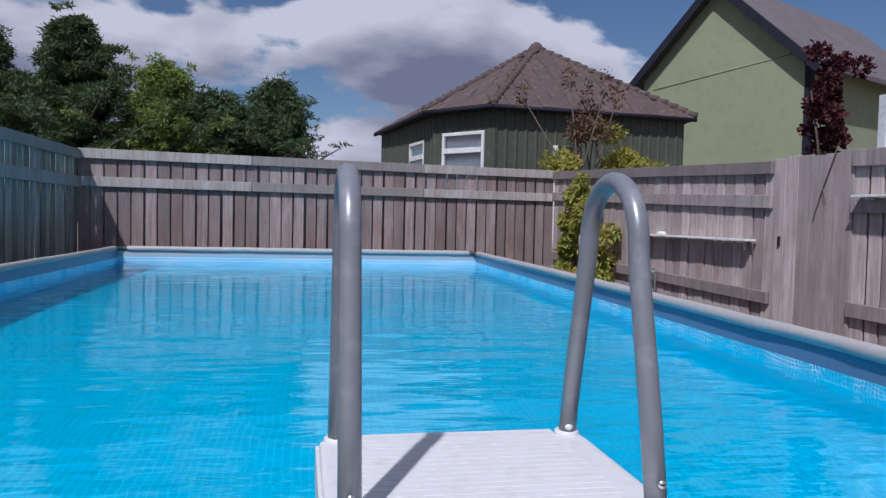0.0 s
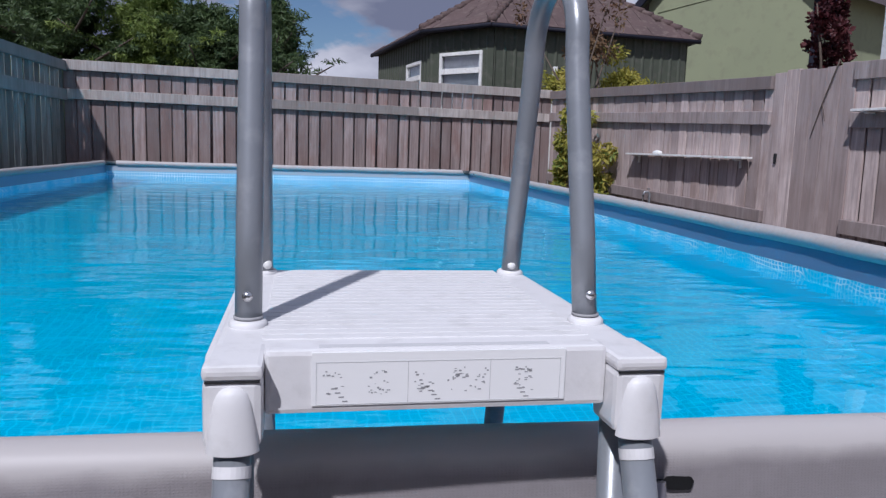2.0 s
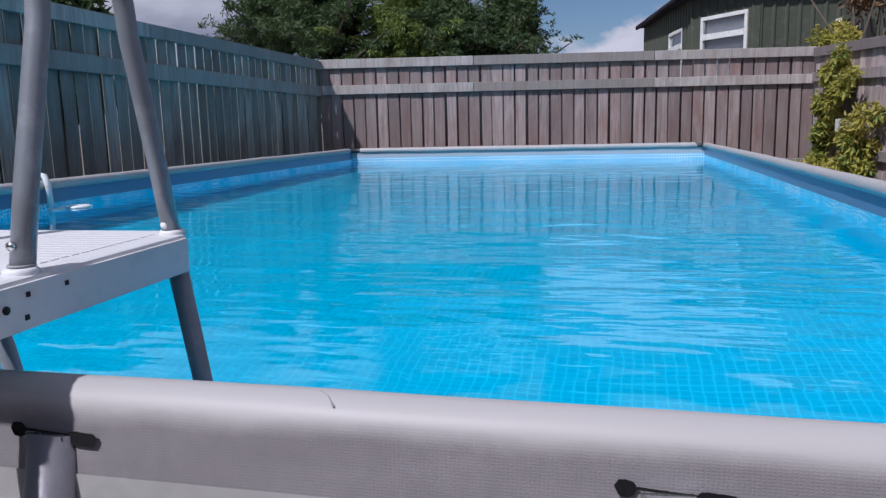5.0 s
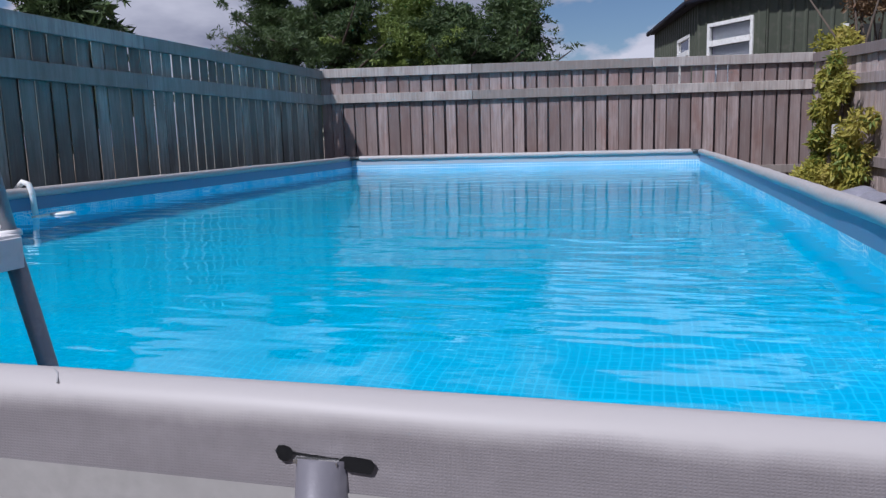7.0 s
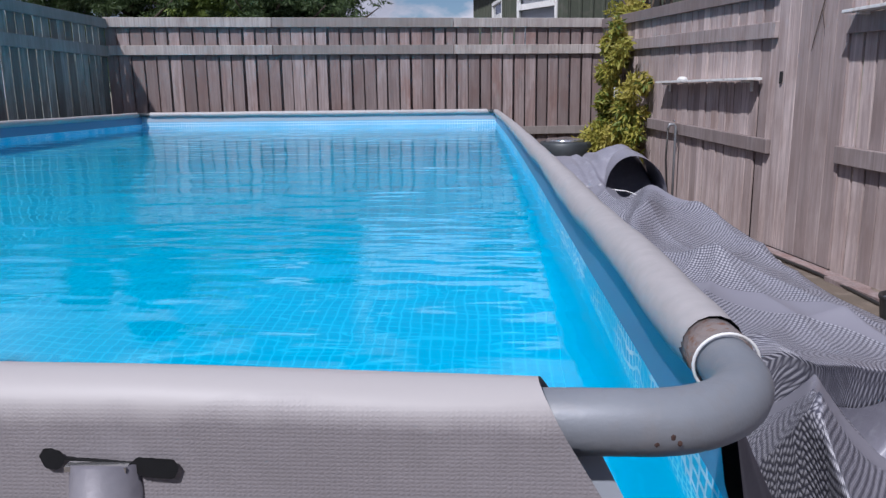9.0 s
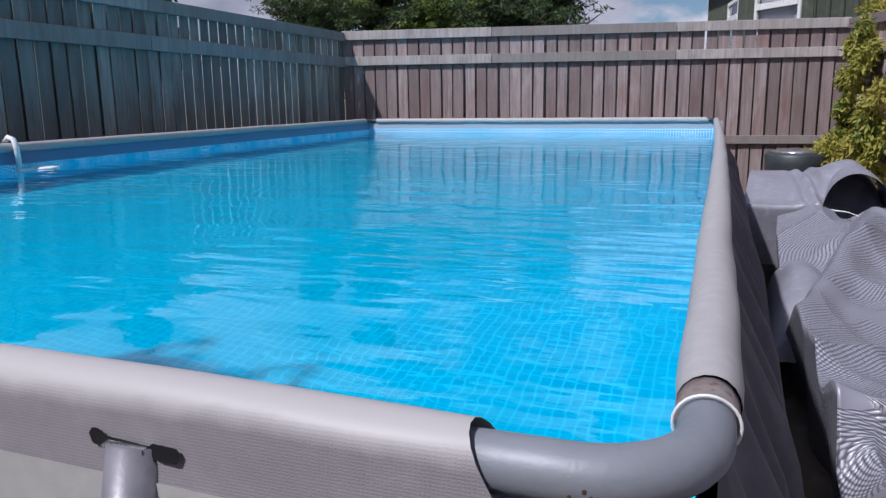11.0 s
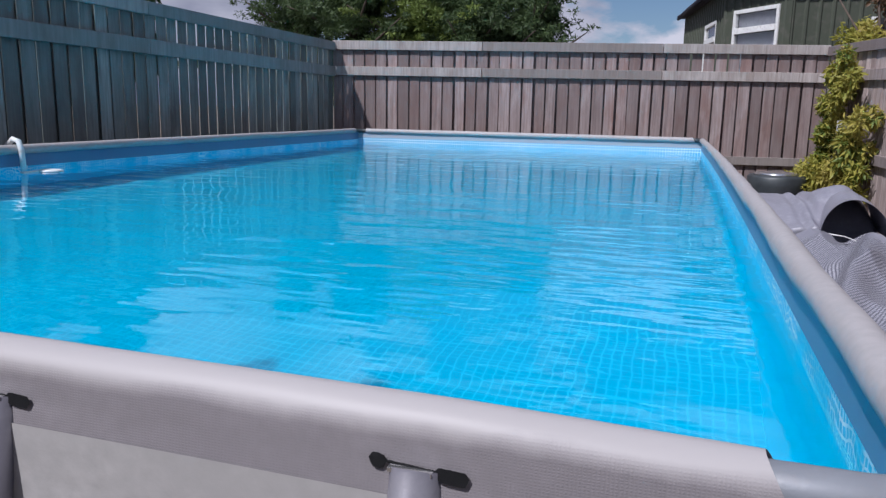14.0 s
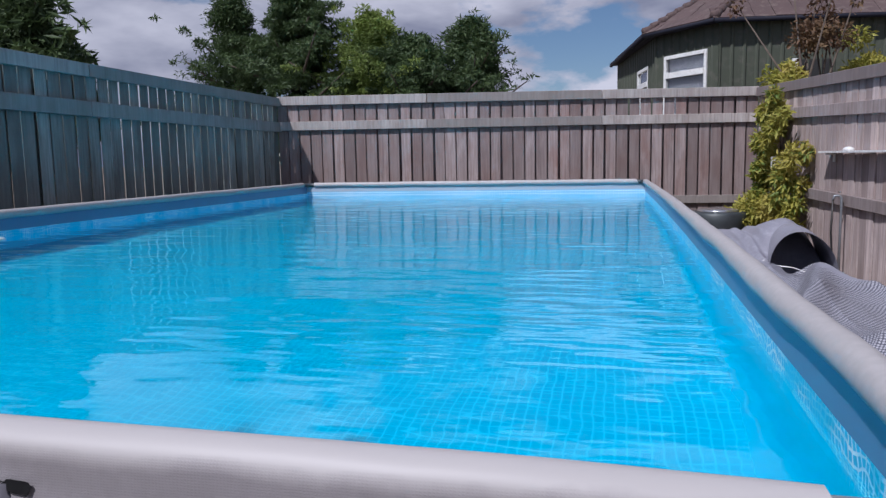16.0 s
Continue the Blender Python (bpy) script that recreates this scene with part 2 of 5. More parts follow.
def mosaic(name, tile_a, tile_b, grout, plain, axes, zlo=None, zhi=None, side=0.036, warp=0.0, joint=0.1, strip=(0.20, 0.30, 0.42)):
    """Blue vinyl printed with small mosaic squares; zlo, zhi: the print is a band."""
    k = Mat(name, 0.35, 0, 0.3)
    sep = k.n.new("ShaderNodeSeparateXYZ")
    k.l.new(k.geo.outputs["Position"], sep.inputs[0])
    comb = k.n.new("ShaderNodeCombineXYZ")
    k.l.new(sep.outputs[axes[0]], comb.inputs[0])
    k.l.new(sep.outputs[axes[1]], comb.inputs[1])
    br = k.n.new("ShaderNodeTexBrick")
    br.offset, br.squash = 0.0, 1.0
    for key, v in (("Color1", (*tile_a, 1)), ("Color2", (*tile_b, 1)), ("Mortar", (*grout, 1)), ("Scale", 1.0), ("Mortar Size", joint * side), ("Mortar Smooth", 0.3), ("Brick Width", side), ("Row Height", side)):
        br.inputs[key].default_value = v
    if warp:
        bend = k.n.new("ShaderNodeTexNoise")
        bend.inputs["Scale"].default_value, bend.inputs["Detail"].default_value = 5.0, 3.0
        k.l.new(k.geo.outputs["Position"], bend.inputs["Vector"])
        shift = k.n.new("ShaderNodeVectorMath")
        shift.operation = "MULTIPLY_ADD"
        shift.inputs[1].default_value = (warp, warp, warp)
        k.l.new(bend.outputs["Color"], shift.inputs[0])
        k.l.new(comb.outputs[0], shift.inputs[2])
        k.l.new(shift.outputs[0], br.inputs["Vector"])
    else:
        k.l.new(comb.outputs[0], br.inputs["Vector"])
    v = k.coords("world")
    patch = k.noise(v, 1.1, 3, lo=0.35, hi=0.65)
    col = k.mix(k.math("MULTIPLY", patch, 0.35), br.outputs[0], plain)
    if warp > 0.05:
        col = k.mix(k.math("MULTIPLY", k.noise(v, 6.0, 4, lo=0.42, hi=0.62), 0.85), col, plain)
    if zlo is not None:
        inside = k.math("MULTIPLY", k.math("GREATER_THAN", sep.outputs[2], zlo), k.math("LESS_THAN", sep.outputs[2], zhi))
        col = k.mix(inside, plain, col)
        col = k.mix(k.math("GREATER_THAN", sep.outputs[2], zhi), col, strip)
    k.color(col)
    return k.m


M_FLOOR = mosaic("blue_mosaic_floor", (0.002, 0.285, 0.45), (0.004, 0.31, 0.48), (0.025, 0.385, 0.565), (0.002, 0.29, 0.455), (0, 1))
# Side liner: rim shade put into the dark strip, extra brightness into the blue.
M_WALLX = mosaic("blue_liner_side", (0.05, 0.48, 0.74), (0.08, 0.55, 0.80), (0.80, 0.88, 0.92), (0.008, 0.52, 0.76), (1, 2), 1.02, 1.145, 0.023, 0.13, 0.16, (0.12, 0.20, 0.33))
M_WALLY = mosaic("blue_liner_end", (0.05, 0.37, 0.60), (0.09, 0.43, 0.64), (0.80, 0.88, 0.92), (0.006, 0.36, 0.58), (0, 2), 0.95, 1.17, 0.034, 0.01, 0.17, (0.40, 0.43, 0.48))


def water_material():
    k = Mat("pool_water", 0.0, 0, 0.5)
    k.b.inputs["IOR"].default_value = 1.333
    k.b.inputs["Transmission Weight"].default_value = 1.0
    k.color((0.25, 0.935, 0.99))
    v = k.coords("world", (1.6, 4.6, 1.0), turn=(0, 0, 0.12))
    patch = k.noise(k.coords("world", (0.7, 1.0, 1.0)), 1.0, 3, 0.5, 0.32, 0.68)
    k.bump(k.math("MULTIPLY", k.noise(v, 1.9, 2, 0.45, 0.2, 0.8), k.math("ADD", patch, 0.10)), 0.34, 0.014)
    k.bump(k.noise(k.coords("world", (1.0, 1.4, 1.0)), 5.0, 1, 0.4, 0.2, 0.8), 0.09, 0.012)
    return k.m


M_WATER = water_material()


def glass_material():
    k = Mat("window_glass", 0.03, 0, 0.5)
    k.b.inputs["Transmission Weight"].default_value = 1.0
    k.color((0.9, 0.93, 0.95))
    return k.m


M_GLASS = glass_material()


def bubble_material():
    """Rows of small air bubbles along the sheet, with plain welded strips between the lengths."""
    k = Mat("silver_bubble_sheet", 0.38, 0.10, 0.5)
    v = k.coords("world")
    uv = k.n.new("ShaderNodeUVMap")
    uv.uv_map = "sheet"
    turned = k.n.new("ShaderNodeMapping")
    turned.inputs["Rotation"].default_value = (0, 0, 0.75)
    k.l.new(uv.outputs[0], turned.inputs["Vector"])
    vor = k.n.new("ShaderNodeTexVoronoi")
    vor.voronoi_dimensions = "2D"
    vor.inputs["Scale"].default_value, vor.inputs["Randomness"].default_value = 62.0, 0.12
    k.l.new(turned.outputs[0], vor.inputs["Vector"])
    dots = k.n.new("ShaderNodeMapRange")
    dots.inputs[1].default_value, dots.inputs[2].default_value = 0.18, 0.52
    k.l.new(vor.outputs[0], dots.inputs[0])
    col = k.mix(dots.outputs[0], (0.47, 0.465, 0.515), (0.06, 0.06, 0.085))
    sep = k.n.new("ShaderNodeSeparateXYZ")
    k.l.new(turned.outputs[0], sep.inputs[0])
    seam = k.math("GREATER_THAN", k.math("FRACT", k.math("MULTIPLY", k.math("ADD", sep.outputs[1], 0.35), 0.62)), 0.90)
    col = k.mix(k.math("MULTIPLY", k.noise(v, 2.0), 0.3), col, (0.30, 0.30, 0.34))
    k.color(k.mix(seam, col, (0.25, 0.245, 0.285)))
    inv = k.math("MULTIPLY", k.math("SUBTRACT", 1.0, dots.outputs[0]), k.math("SUBTRACT", 1.0, seam))
    k.bump(inv, 0.5, 0.004)
    return k.m


M_BUBBLE = bubble_material()
M_COVERBACK = mottled("grey_cover_underside", (0.29, 0.285, 0.33), (0.23, 0.225, 0.265), (0.33, 0.325, 0.37), 0.38, scale=4, fine=60, bump=0.25)


# ---- building helpers ----
def mesh_of(name, bm, material, smooth=False):
    bmesh.ops.recalc_face_normals(bm, faces=bm.faces)
    me = bpy.data.meshes.new(name)
    bm.to_mesh(me)
    bm.free()
    me.materials.append(material)
    if smooth:
        me.shade_smooth()
    return me


def part(name, bm, material, parent, label="", smooth=False):
    ob = new(name, mesh_of(name, bm, material, smooth))
    ob.parent = parent
    if label:
        ob["label"] = label
    return ob


def thing(name, label, category, at=(0, 0, 0), turn=0, group="", kind=""):
    ob = new(name)
    ob.matrix_world = pose(*at, 0, 0, turn)
    ob.empty_display_size = 0.1
    return tagged(ob, label, category, group, kind)


def single(name, bm, material, label, category, smooth=False, kind="", group=""):
    return tagged(new(name, mesh_of(name, bm, material, smooth)), label, category, group, kind)


def add_box(bm, lo, hi, m=None, bevel=0.0):
    vs = [bm.verts.new((x, y, z)) for x in (lo[0], hi[0]) for y in (lo[1], hi[1]) for z in (lo[2], hi[2])]
    fs = [bm.faces.new([vs[i] for i in q]) for q in ((0, 1, 3, 2), (4, 6, 7, 5), (0, 4, 5, 1), (2, 3, 7, 6), (0, 2, 6, 4), (1, 5, 7, 3))]
    if bevel:
        es = list({e for f in fs for e in f.edges})
        r = bmesh.ops.bevel(bm, geom=es, offset=bevel, segments=2, affect="EDGES", profile=0.6)
        vs = list({v for f in r["faces"] for v in f.verts} | {v for v in vs if v.is_valid})
    if m is not None:
        for v in vs:
            v.co = m @ v.co
    return bm


def box(lo, hi, m=None, bevel=0.0):
    return add_box(bmesh.new(), lo, hi, m, bevel)


def sweep(bm, pts, radius, seg=14, caps=True, squash=1.0):
    """A tube along a row of points; radius may be one number or one a point."""
    pts = [Vector(p) for p in pts]
    rings, side = [], None
    for i, p in enumerate(pts):
        d = (pts[min(i + 1, len(pts) - 1)] - pts[max(i - 1, 0)]).normalized()
        side = d.orthogonal().normalized() if side is None else (side - d * side.dot(d)).normalized()
        up = d.cross(side)
        r = radius[i] if isinstance(radius, (list, tuple)) else radius
        rings.append([bm.verts.new(p + side * (r * math.cos(a)) + up * (r * squash * math.sin(a))) for a in (2 * math.pi * k / seg for k in range(seg))])
    for a, b in zip(rings, rings[1:]):
        for k in range(seg):
            bm.faces.new((a[k], a[(k + 1) % seg], b[(k + 1) % seg], b[k]))
    if caps:
        bm.faces.new(rings[0][::-1])
        bm.faces.new(rings[-1])
    return bm


def tube(pts, radius, seg=14, caps=True):
    return sweep(bmesh.new(), pts, radius, seg, caps)


def arc(c, u, v, r, a0, a1, n):
    c, u, v = Vector(c), Vector(u), Vector(v)
    return [c + u * (r * math.cos(a)) + v * (r * math.sin(a)) for a in (a0 + (a1 - a0) * k / n for k in range(n + 1))]


def lathe(profile, seg=24, at=(0, 0, 0)):
    """A body turned about the vertical: rows of (radius, height)."""
    bm = bmesh.new()
    rings = [[bm.verts.new((at[0] + r * math.cos(2 * math.pi * k / seg), at[1] + r * math.sin(2 * math.pi * k / seg), at[2] + z)) for k in range(seg)] for r, z in profile]
    for a, b in zip(rings, rings[1:]):
        for k in range(seg):
            bm.faces.new((a[k], a[(k + 1) % seg], b[(k + 1) % seg], b[k]))
    bm.faces.new(rings[0][::-1])
    bm.faces.new(rings[-1])
    return bm


def sheet(nu, nv, f):
    """A grid mesh from a function of u, v in 0..1."""
    bm = bmesh.new()
    g = [[bm.verts.new(f(i / nu, j / nv)) for j in range(nv + 1)] for i in range(nu + 1)]
    for i in range(nu):
        for j in range(nv):
            bm.faces.new((g[i][j], g[i + 1][j], g[i + 1][j + 1], g[i][j + 1]))
    return bm


# ---- the ground ----
GROUND = 0.15
bm = sheet(60, 60, lambda u, v: (400 * (2 * u - 1) ** 3, 400 * (2 * v - 1) ** 3 + 5, GROUND + 0.02 * noise.noise((9 * u, 9 * v, 0))))
single("ground", bm, M_GROUND, "bare earth and gravel ground round the pool", "ground", True, "structure")

# ---- the pool ----
W, L, RIM, TR, WATER = 4.88, 9.76, 1.270, 0.036, 1.10
NY, RX = 0.014, 0.0
pool = thing("swimming_pool", "rectangular above-ground frame pool with grey sleeve rim and blue mosaic liner", "pool", (-W / 2, L / 2, GROUND))
inv = Matrix.Translation((W / 2, -L / 2, -GROUND))


def bow(y):
    t = min(max(y / L, 0), 1)
    return 0.066 * (1 - t) + 0.010 * (1 - t) ** 6 + 0.033 * math.sin(math.pi * t)


def rim_up(x):
    """The near rim tube rises a little between its corners."""
    d = max(0.0, min(-x - 0.10, W + x - 0.10))
    return 0.015 * (1 - math.exp(-d / 0.40))


def pool_part(name, bm, material, label="", smooth=False, parent=None):
    bmesh.ops.transform(bm, matrix=inv, verts=bm.verts)
    return part(name, bm, material, parent or pool, label, smooth)


floor_z = 0.17
bm = sheet(12, 24, lambda u, v: (-W - 0.03 + (W + 0.12) * u, -0.02 + (L + 0.04) * v, floor_z))
pool_part("pool_floor", bm, M_FLOOR, "blue mosaic-printed vinyl floor under water")


def end_wall(y, out):
    """A short wall: inner face, rolled top and outer face; its top dips at the corners."""
    def top(x):
        d = min(x + W + 0.02, 0.085 - x)
        return 1.27 if d > 0.16 or out > 0 else 1.15 + 0.12 * max(0.0, (d - 0.10) / 0.06)

    def f(u, v):
        x = -W - 0.02 + (W + 0.10) * u
        return (x, y - out * 0.006, floor_z - 0.01 + (top(x) - floor_z) * v)

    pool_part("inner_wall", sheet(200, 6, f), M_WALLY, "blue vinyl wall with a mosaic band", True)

    def g(u, v):
        x = -W - 0.02 + (W + 0.10) * u
        belly = 0.04 * math.sin(math.pi * v) * (1 - v)
        crown = min(top(x), 1.205 + rim_up(x))
        return (x, y + out * (0.0435 + belly), floor_z - 0.03 + (crown - floor_z + 0.03) * v)

    pool_part("outer_wall", sheet(200, 14, g), M_SKIRT, "smooth pale grey vinyl outer wall", True)


end_wall(NY, -1)
end_wall(L - NY, 1)


def side_wall(x0, out, bowed):
    def top(y):
        d = y + 0.02
        return 1.27 if d > 0.19 else 1.15 + 0.12 * max(0.0, (d - 0.12) / 0.07)

    def f(u, v):
        y = -0.01 + (L + 0.02) * u
        return (x0 + bowed * bow(y) - out * 0.006 + out * 0.05 * math.sin(math.pi * v) * (1 - v), y, floor_z - 0.01 + (top(y) - floor_z) * v)

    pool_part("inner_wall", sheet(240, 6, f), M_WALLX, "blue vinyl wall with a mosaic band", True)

    def g(u, v):
        y = -0.01 + (L + 0.02) * u
        ph = y * 27 + 2.6 * math.sin(y * 2.7) + 1.6 * math.sin(y * 6.1 + 1) + 0.8 * (1 - v)
        fold = (0.5 + 0.5 * math.sin(ph)) ** 1.6 * (0.55 + 0.6 * abs(noise.noise((y * 1.7, 2.0, 0))))
        fold += 0.25 * (0.5 + 0.5 * math.sin(2.3 * ph + 1.0)) ** 2
        hang = (1 - v) ** 1.25
        return (x0 + bowed * bow(y) + out * (0.014 + hang * 0.20 + min(1.0, 3.5 * (1 - v)) * 0.13 * fold), y, floor_z - 0.03 + (top(y) - floor_z) * v)

    pool_part("outer_wall", sheet(2200, 12, g), M_OUTER, "dark grey outer cloth hanging in vertical folds", True)


side_wall(RX, 1, 1)
side_wall(-W - RX, -1, 0)


def sleeve_x(y, out, x0, x1):
    """The vinyl sleeve round a short rim tube, with a hem that hangs outside."""
    prof = []
    for k in range(13):
        a = -0.35 * math.pi + 1.35 * math.pi * k / 12
        prof.append((-out * TR * math.cos(a), TR * math.sin(a)))
    prof += [(out * (TR + 0.0015 * k), -0.012 - 0.014 * k) for k in range(1, 5)]
    n = 90

    def f(u, v):
        dy, dz = prof[round(v * (len(prof) - 1))]
        x = x0 + (x1 - x0 + 0.58 * (TR - dz)) * u
        wob = 0.0025 * noise.noise((x * 6, dz * 30, y)) + 0.002 * noise.noise((x * 1.7, 1, y))
        return (x, y + dy + out * wob, RIM + dz + wob + (rim_up(x) if out < 0 else 0.0))

    pool_part("rim_sleeve", sheet(n, len(prof) - 1, f), M_SLEEVE if out > 0 else M_WEAVE, "pale grey vinyl sleeve, woven in front and smooth on top", True)


def sleeve_y(x, out, y0, y1, bowed):
    prof = []
    for k in range(13):
        a = -0.35 * math.pi + 1.35 * math.pi * k / 12
        prof.append((-out * TR * math.cos(a), TR * math.sin(a)))
    prof += [(out * (TR - 0.004 * k), -0.010 - 0.007 * k) for k in range(1, 5)]

    def f(u, v):
        dx, dz = prof[round(v * (len(prof) - 1))]
        y = y0 + (y1 - y0) * u
        wob = 0.003 * noise.noise((y * 4, dz * 30, x)) + 0.004 * noise.noise((y * 1.1, 1, x))
        end = 1 - 0.09 * max(0.0, 1 - (y - y0) / 0.06)
        return (x + bowed * bow(y) + dx * end + out * wob, y, RIM + dz * end + wob)

    pool_part("rim_sleeve", sheet(160, len(prof) - 1, f), M_SLEEVE, "pale grey vinyl sleeve over the rim tube", True)


SX, SY = -0.118, 0.198
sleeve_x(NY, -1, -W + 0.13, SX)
sleeve_x(L - NY, 1, -W + 0.13, SX)
sleeve_y(RX, 1, SY, L - 0.16, 1)
sleeve_y(-W - RX, -1, SY, L - 0.16, 0)

ER = 0.0275
for sx, sy in ((1, 1), (1, -1), (-1, 1), (-1, -1)):
    cx = bow(0) if sx > 0 and sy > 0 else 0.0 if sx > 0 else -W
    cy = NY if sy > 0 else L - NY
    r = 0.108
    c = (cx - sx * r, cy + sy * r, RIM)
    ring = arc(c, (sx, 0, 0), (0, -sy, 0), r, 0, math.pi / 2, 14)
    pts = [(cx, cy + sy * 0.45, RIM)] + ring + [(cx - sx * 0.40, cy, RIM)]
    elbow = pool_part("corner_elbow", tube(pts, ER, 20), M_ELBOW if sy > 0 else M_FILTER, "bent grey steel corner tube with worn paint" if sy > 0 else "bent dark corner tube", True)
    if sy < 0:
        continue
    y_end = cy + sy * (SY - NY - 0.030)
    pool_part("rusty_collar", tube([(cx, y_end - sy * 0.006, RIM), (cx, y_end + sy * 0.04, RIM)], ER + 0.004, 20), M_RUST, "rusty tube end", True, elbow)
    ring_c = [(cx + (ER + 0.0045) * math.cos(a), y_end - sy * 0.018 - 0.003 * math.sin(a), RIM + (ER + 0.0045) * math.sin(a)) for a in (2 * math.pi * k / 28 for k in range(29))]
    pool_part("collar_seal", tube(ring_c, 0.0017, 8, False), M_WHITE, "thin white plastic seal ring", True, elbow)
    for k in range(4):
        px = cx - sx * (0.085 + 0.006 * k)
        chip = bmesh.new()
        bmesh.ops.create_icosphere(chip, subdivisions=1, radius=0.0022 + 0.0008 * (k % 2))
        bmesh.ops.transform(chip, matrix=Matrix.Translation((px, cy - sy * (ER - 0.002), RIM - 0.006 + 0.005 * (k % 3))) @ Matrix.Diagonal((1, 0.4, 1.2, 1)), verts=chip.verts)
        pool_part("rust_chip", chip, M_CHIP, "", False, elbow)


def slot_and_leg(x, y, out, up=0.0):
    """A leg that comes out of a slot in the sleeve, leaning outwards to the ground."""
    yo = y + out * (TR + 0.005)
    zc = RIM + up - 0.030
    rr = random.Random(int(-x * 1000))

    def on_hem(px, pz):
        dz = pz - RIM - up
        return (px, y + out * (TR + 0.0015 * max(0.0, (-dz - 0.012) / 0.014) + 0.0042), pz)

    upper, lower = [], []
    for k in range(61):
        s = k / 60
        px = x - 0.057 + 0.114 * s
        left, right = max(0.0, 1 - ((s - 0.09) / 0.09) ** 2) ** 0.5, max(0.0, 1 - ((s - 0.84) / 0.16) ** 6) ** 0.4
        mid = zc + 0.005 - 0.007 * s
        ends = min(1.0, math.sin(math.pi * min(max(s, 0.002), 0.998)) * 12)
        upper.append(on_hem(px, mid + ends * (0.0012 + 0.0055 * left + 0.0040 * right + rr.uniform(0, 0.0008))))
        lower.append(on_hem(px, mid - ends * (0.0012 + 0.0085 * left + 0.0090 * right + rr.uniform(0, 0.0008))))
    bm = bmesh.new()
    ua, la = [bm.verts.new(p) for p in upper], [bm.verts.new(p) for p in lower]
    for k in range(60):
        bm.faces.new((ua[k], ua[k + 1], la[k + 1], la[k]))
    bmesh.ops.solidify(bm, geom=bm.faces[:], thickness=0.003)
    pool_part("sleeve_slot", bm, M_BLACK, "dark slot cut in the sleeve")
    leg = bmesh.new()
    a, b = Vector((x - 0.004, yo - out * 0.009, zc - 0.003)), Vector((x - 0.008, yo + out * 0.26, GROUND))
    sweep(leg, [a, a.lerp(b, 0.3), a.lerp(b, 0.7), b], 0.030, 18, True, 0.95)
    ob = pool_part("support_leg", leg, M_LEG, "grey oval steel leg", True)
    pool_part("leg_tab", box((x - 0.032, min(yo, yo + out * 0.010), zc - 0.0035), (x + 0.018, max(yo, yo + out * 0.010), zc + 0.001)), M_CHROME, "bright bare metal leg end", False, ob)


for x in (-0.460, -1.04, -1.72, -2.33, -2.94, -3.55, -4.16):
    slot_and_leg(x, NY, -1, rim_up(x) + (0.010 if x == -1.72 else 0.0))
    slot_and_leg(x, L - NY, 1)
# small creases in the near sleeve
for x, dy, ln in ((-1.396, -0.012, 0.03),):
    zc = RIM + rim_up(x) + math.sqrt(max(TR * TR - dy * dy, 0)) + 0.0006
    pool_part("sleeve_crease", tube([(x - 0.012, NY + dy + 0.008, zc + 0.002), (x, NY + dy, zc), (x + ln * 0.4, NY + dy - ln * 0.5, zc - 0.006)], 0.0012, 6), M_INK, "crease in the vinyl", True)

# ---- water ----


def ripple(u, v):
    x, y = -W + 0.006 + (W - 0.012 + bow(L * v)) * u, 0.012 + (L - 0.024) * v
    calm = 0.45 + 0.9 * max(0.0, 0.5 + noise.noise((x * 0.6, y * 0.5, 8.0)))
    h = 0.0026 * calm * noise.noise((x * 1.8, y * 4.6, 0.3)) + 0.0007 * calm * noise.noise((x * 4.5 + 7, y * 10.0, 1.7)) + 0.003 * noise.noise((x * 0.8, y * 1.7, 4.0)) + 0.0020 * calm * noise.noise((x * 3.4, y * 3.8, 6.0))
    return (x, y, WATER + h)


water = single("water", sheet(150, 420, ripple), M_WATER, "clear rippled blue pool water filling the liner", "water", True, "structure")
water.visible_shadow = False

# ---- ladder ----
PX0, PX1, PY0, PY1, PZ = -2.055, -1.622, 0.065, 0.513, 1.410
RAILX = (-2.0275, -1.6455)
ladder = thing("pool_ladder", "pale grey plastic pool ladder with curved grey steel handrails", "ladder", ((PX0 + PX1) / 2 - 0.1435, 0.27 - 0.160, GROUND + 0.03), 1.4)
linv = Matrix.Translation((-(PX0 + PX1) / 2, -0.27, -GROUND))


def lad(name, bm, material, label="", smooth=False, parent=None):
    bmesh.ops.transform(bm, matrix=linv, verts=bm.verts)
    return part(name, bm, material, parent or ladder, label, smooth)


platform = lad("platform", box((PX0, PY0, PZ - 0.052), (PX1, PY1, PZ), None, 0.008), M_PLASTIC, "ribbed pale grey platform", False)
for k in range(21):
    y = 0.118 + 0.0198 * k
    lad("tread_rib", box((PX0 + 0.045, y, PZ - 0.001), (PX1 - 0.045, y + 0.0165, PZ + 0.0012), None, 0.0005), M_PLASTIC, "", False, platform)
lad("front_panel", box((PX0 + 0.05, PY0 - 0.014, PZ - 0.054), (PX1 - 0.05, PY0 + 0.006, PZ + 0.007), None, 0.005), M_PLASTIC, "plain front edge of the platform", False, platform)
lad("caution_label", box((-1.955, PY0 - 0.006, PZ + 0.0068), (-1.730, PY0 + 0.004, PZ + 0.0076)), M_PRINT, "faint grey caution strip", False, platform)
sticker = lad("instruction_label", box((-1.962, PY0 - 0.0158, PZ - 0.046), (-1.716, PY0 - 0.0135, PZ + 0.005), None, 0), M_LABEL, "white printed instruction label", False)
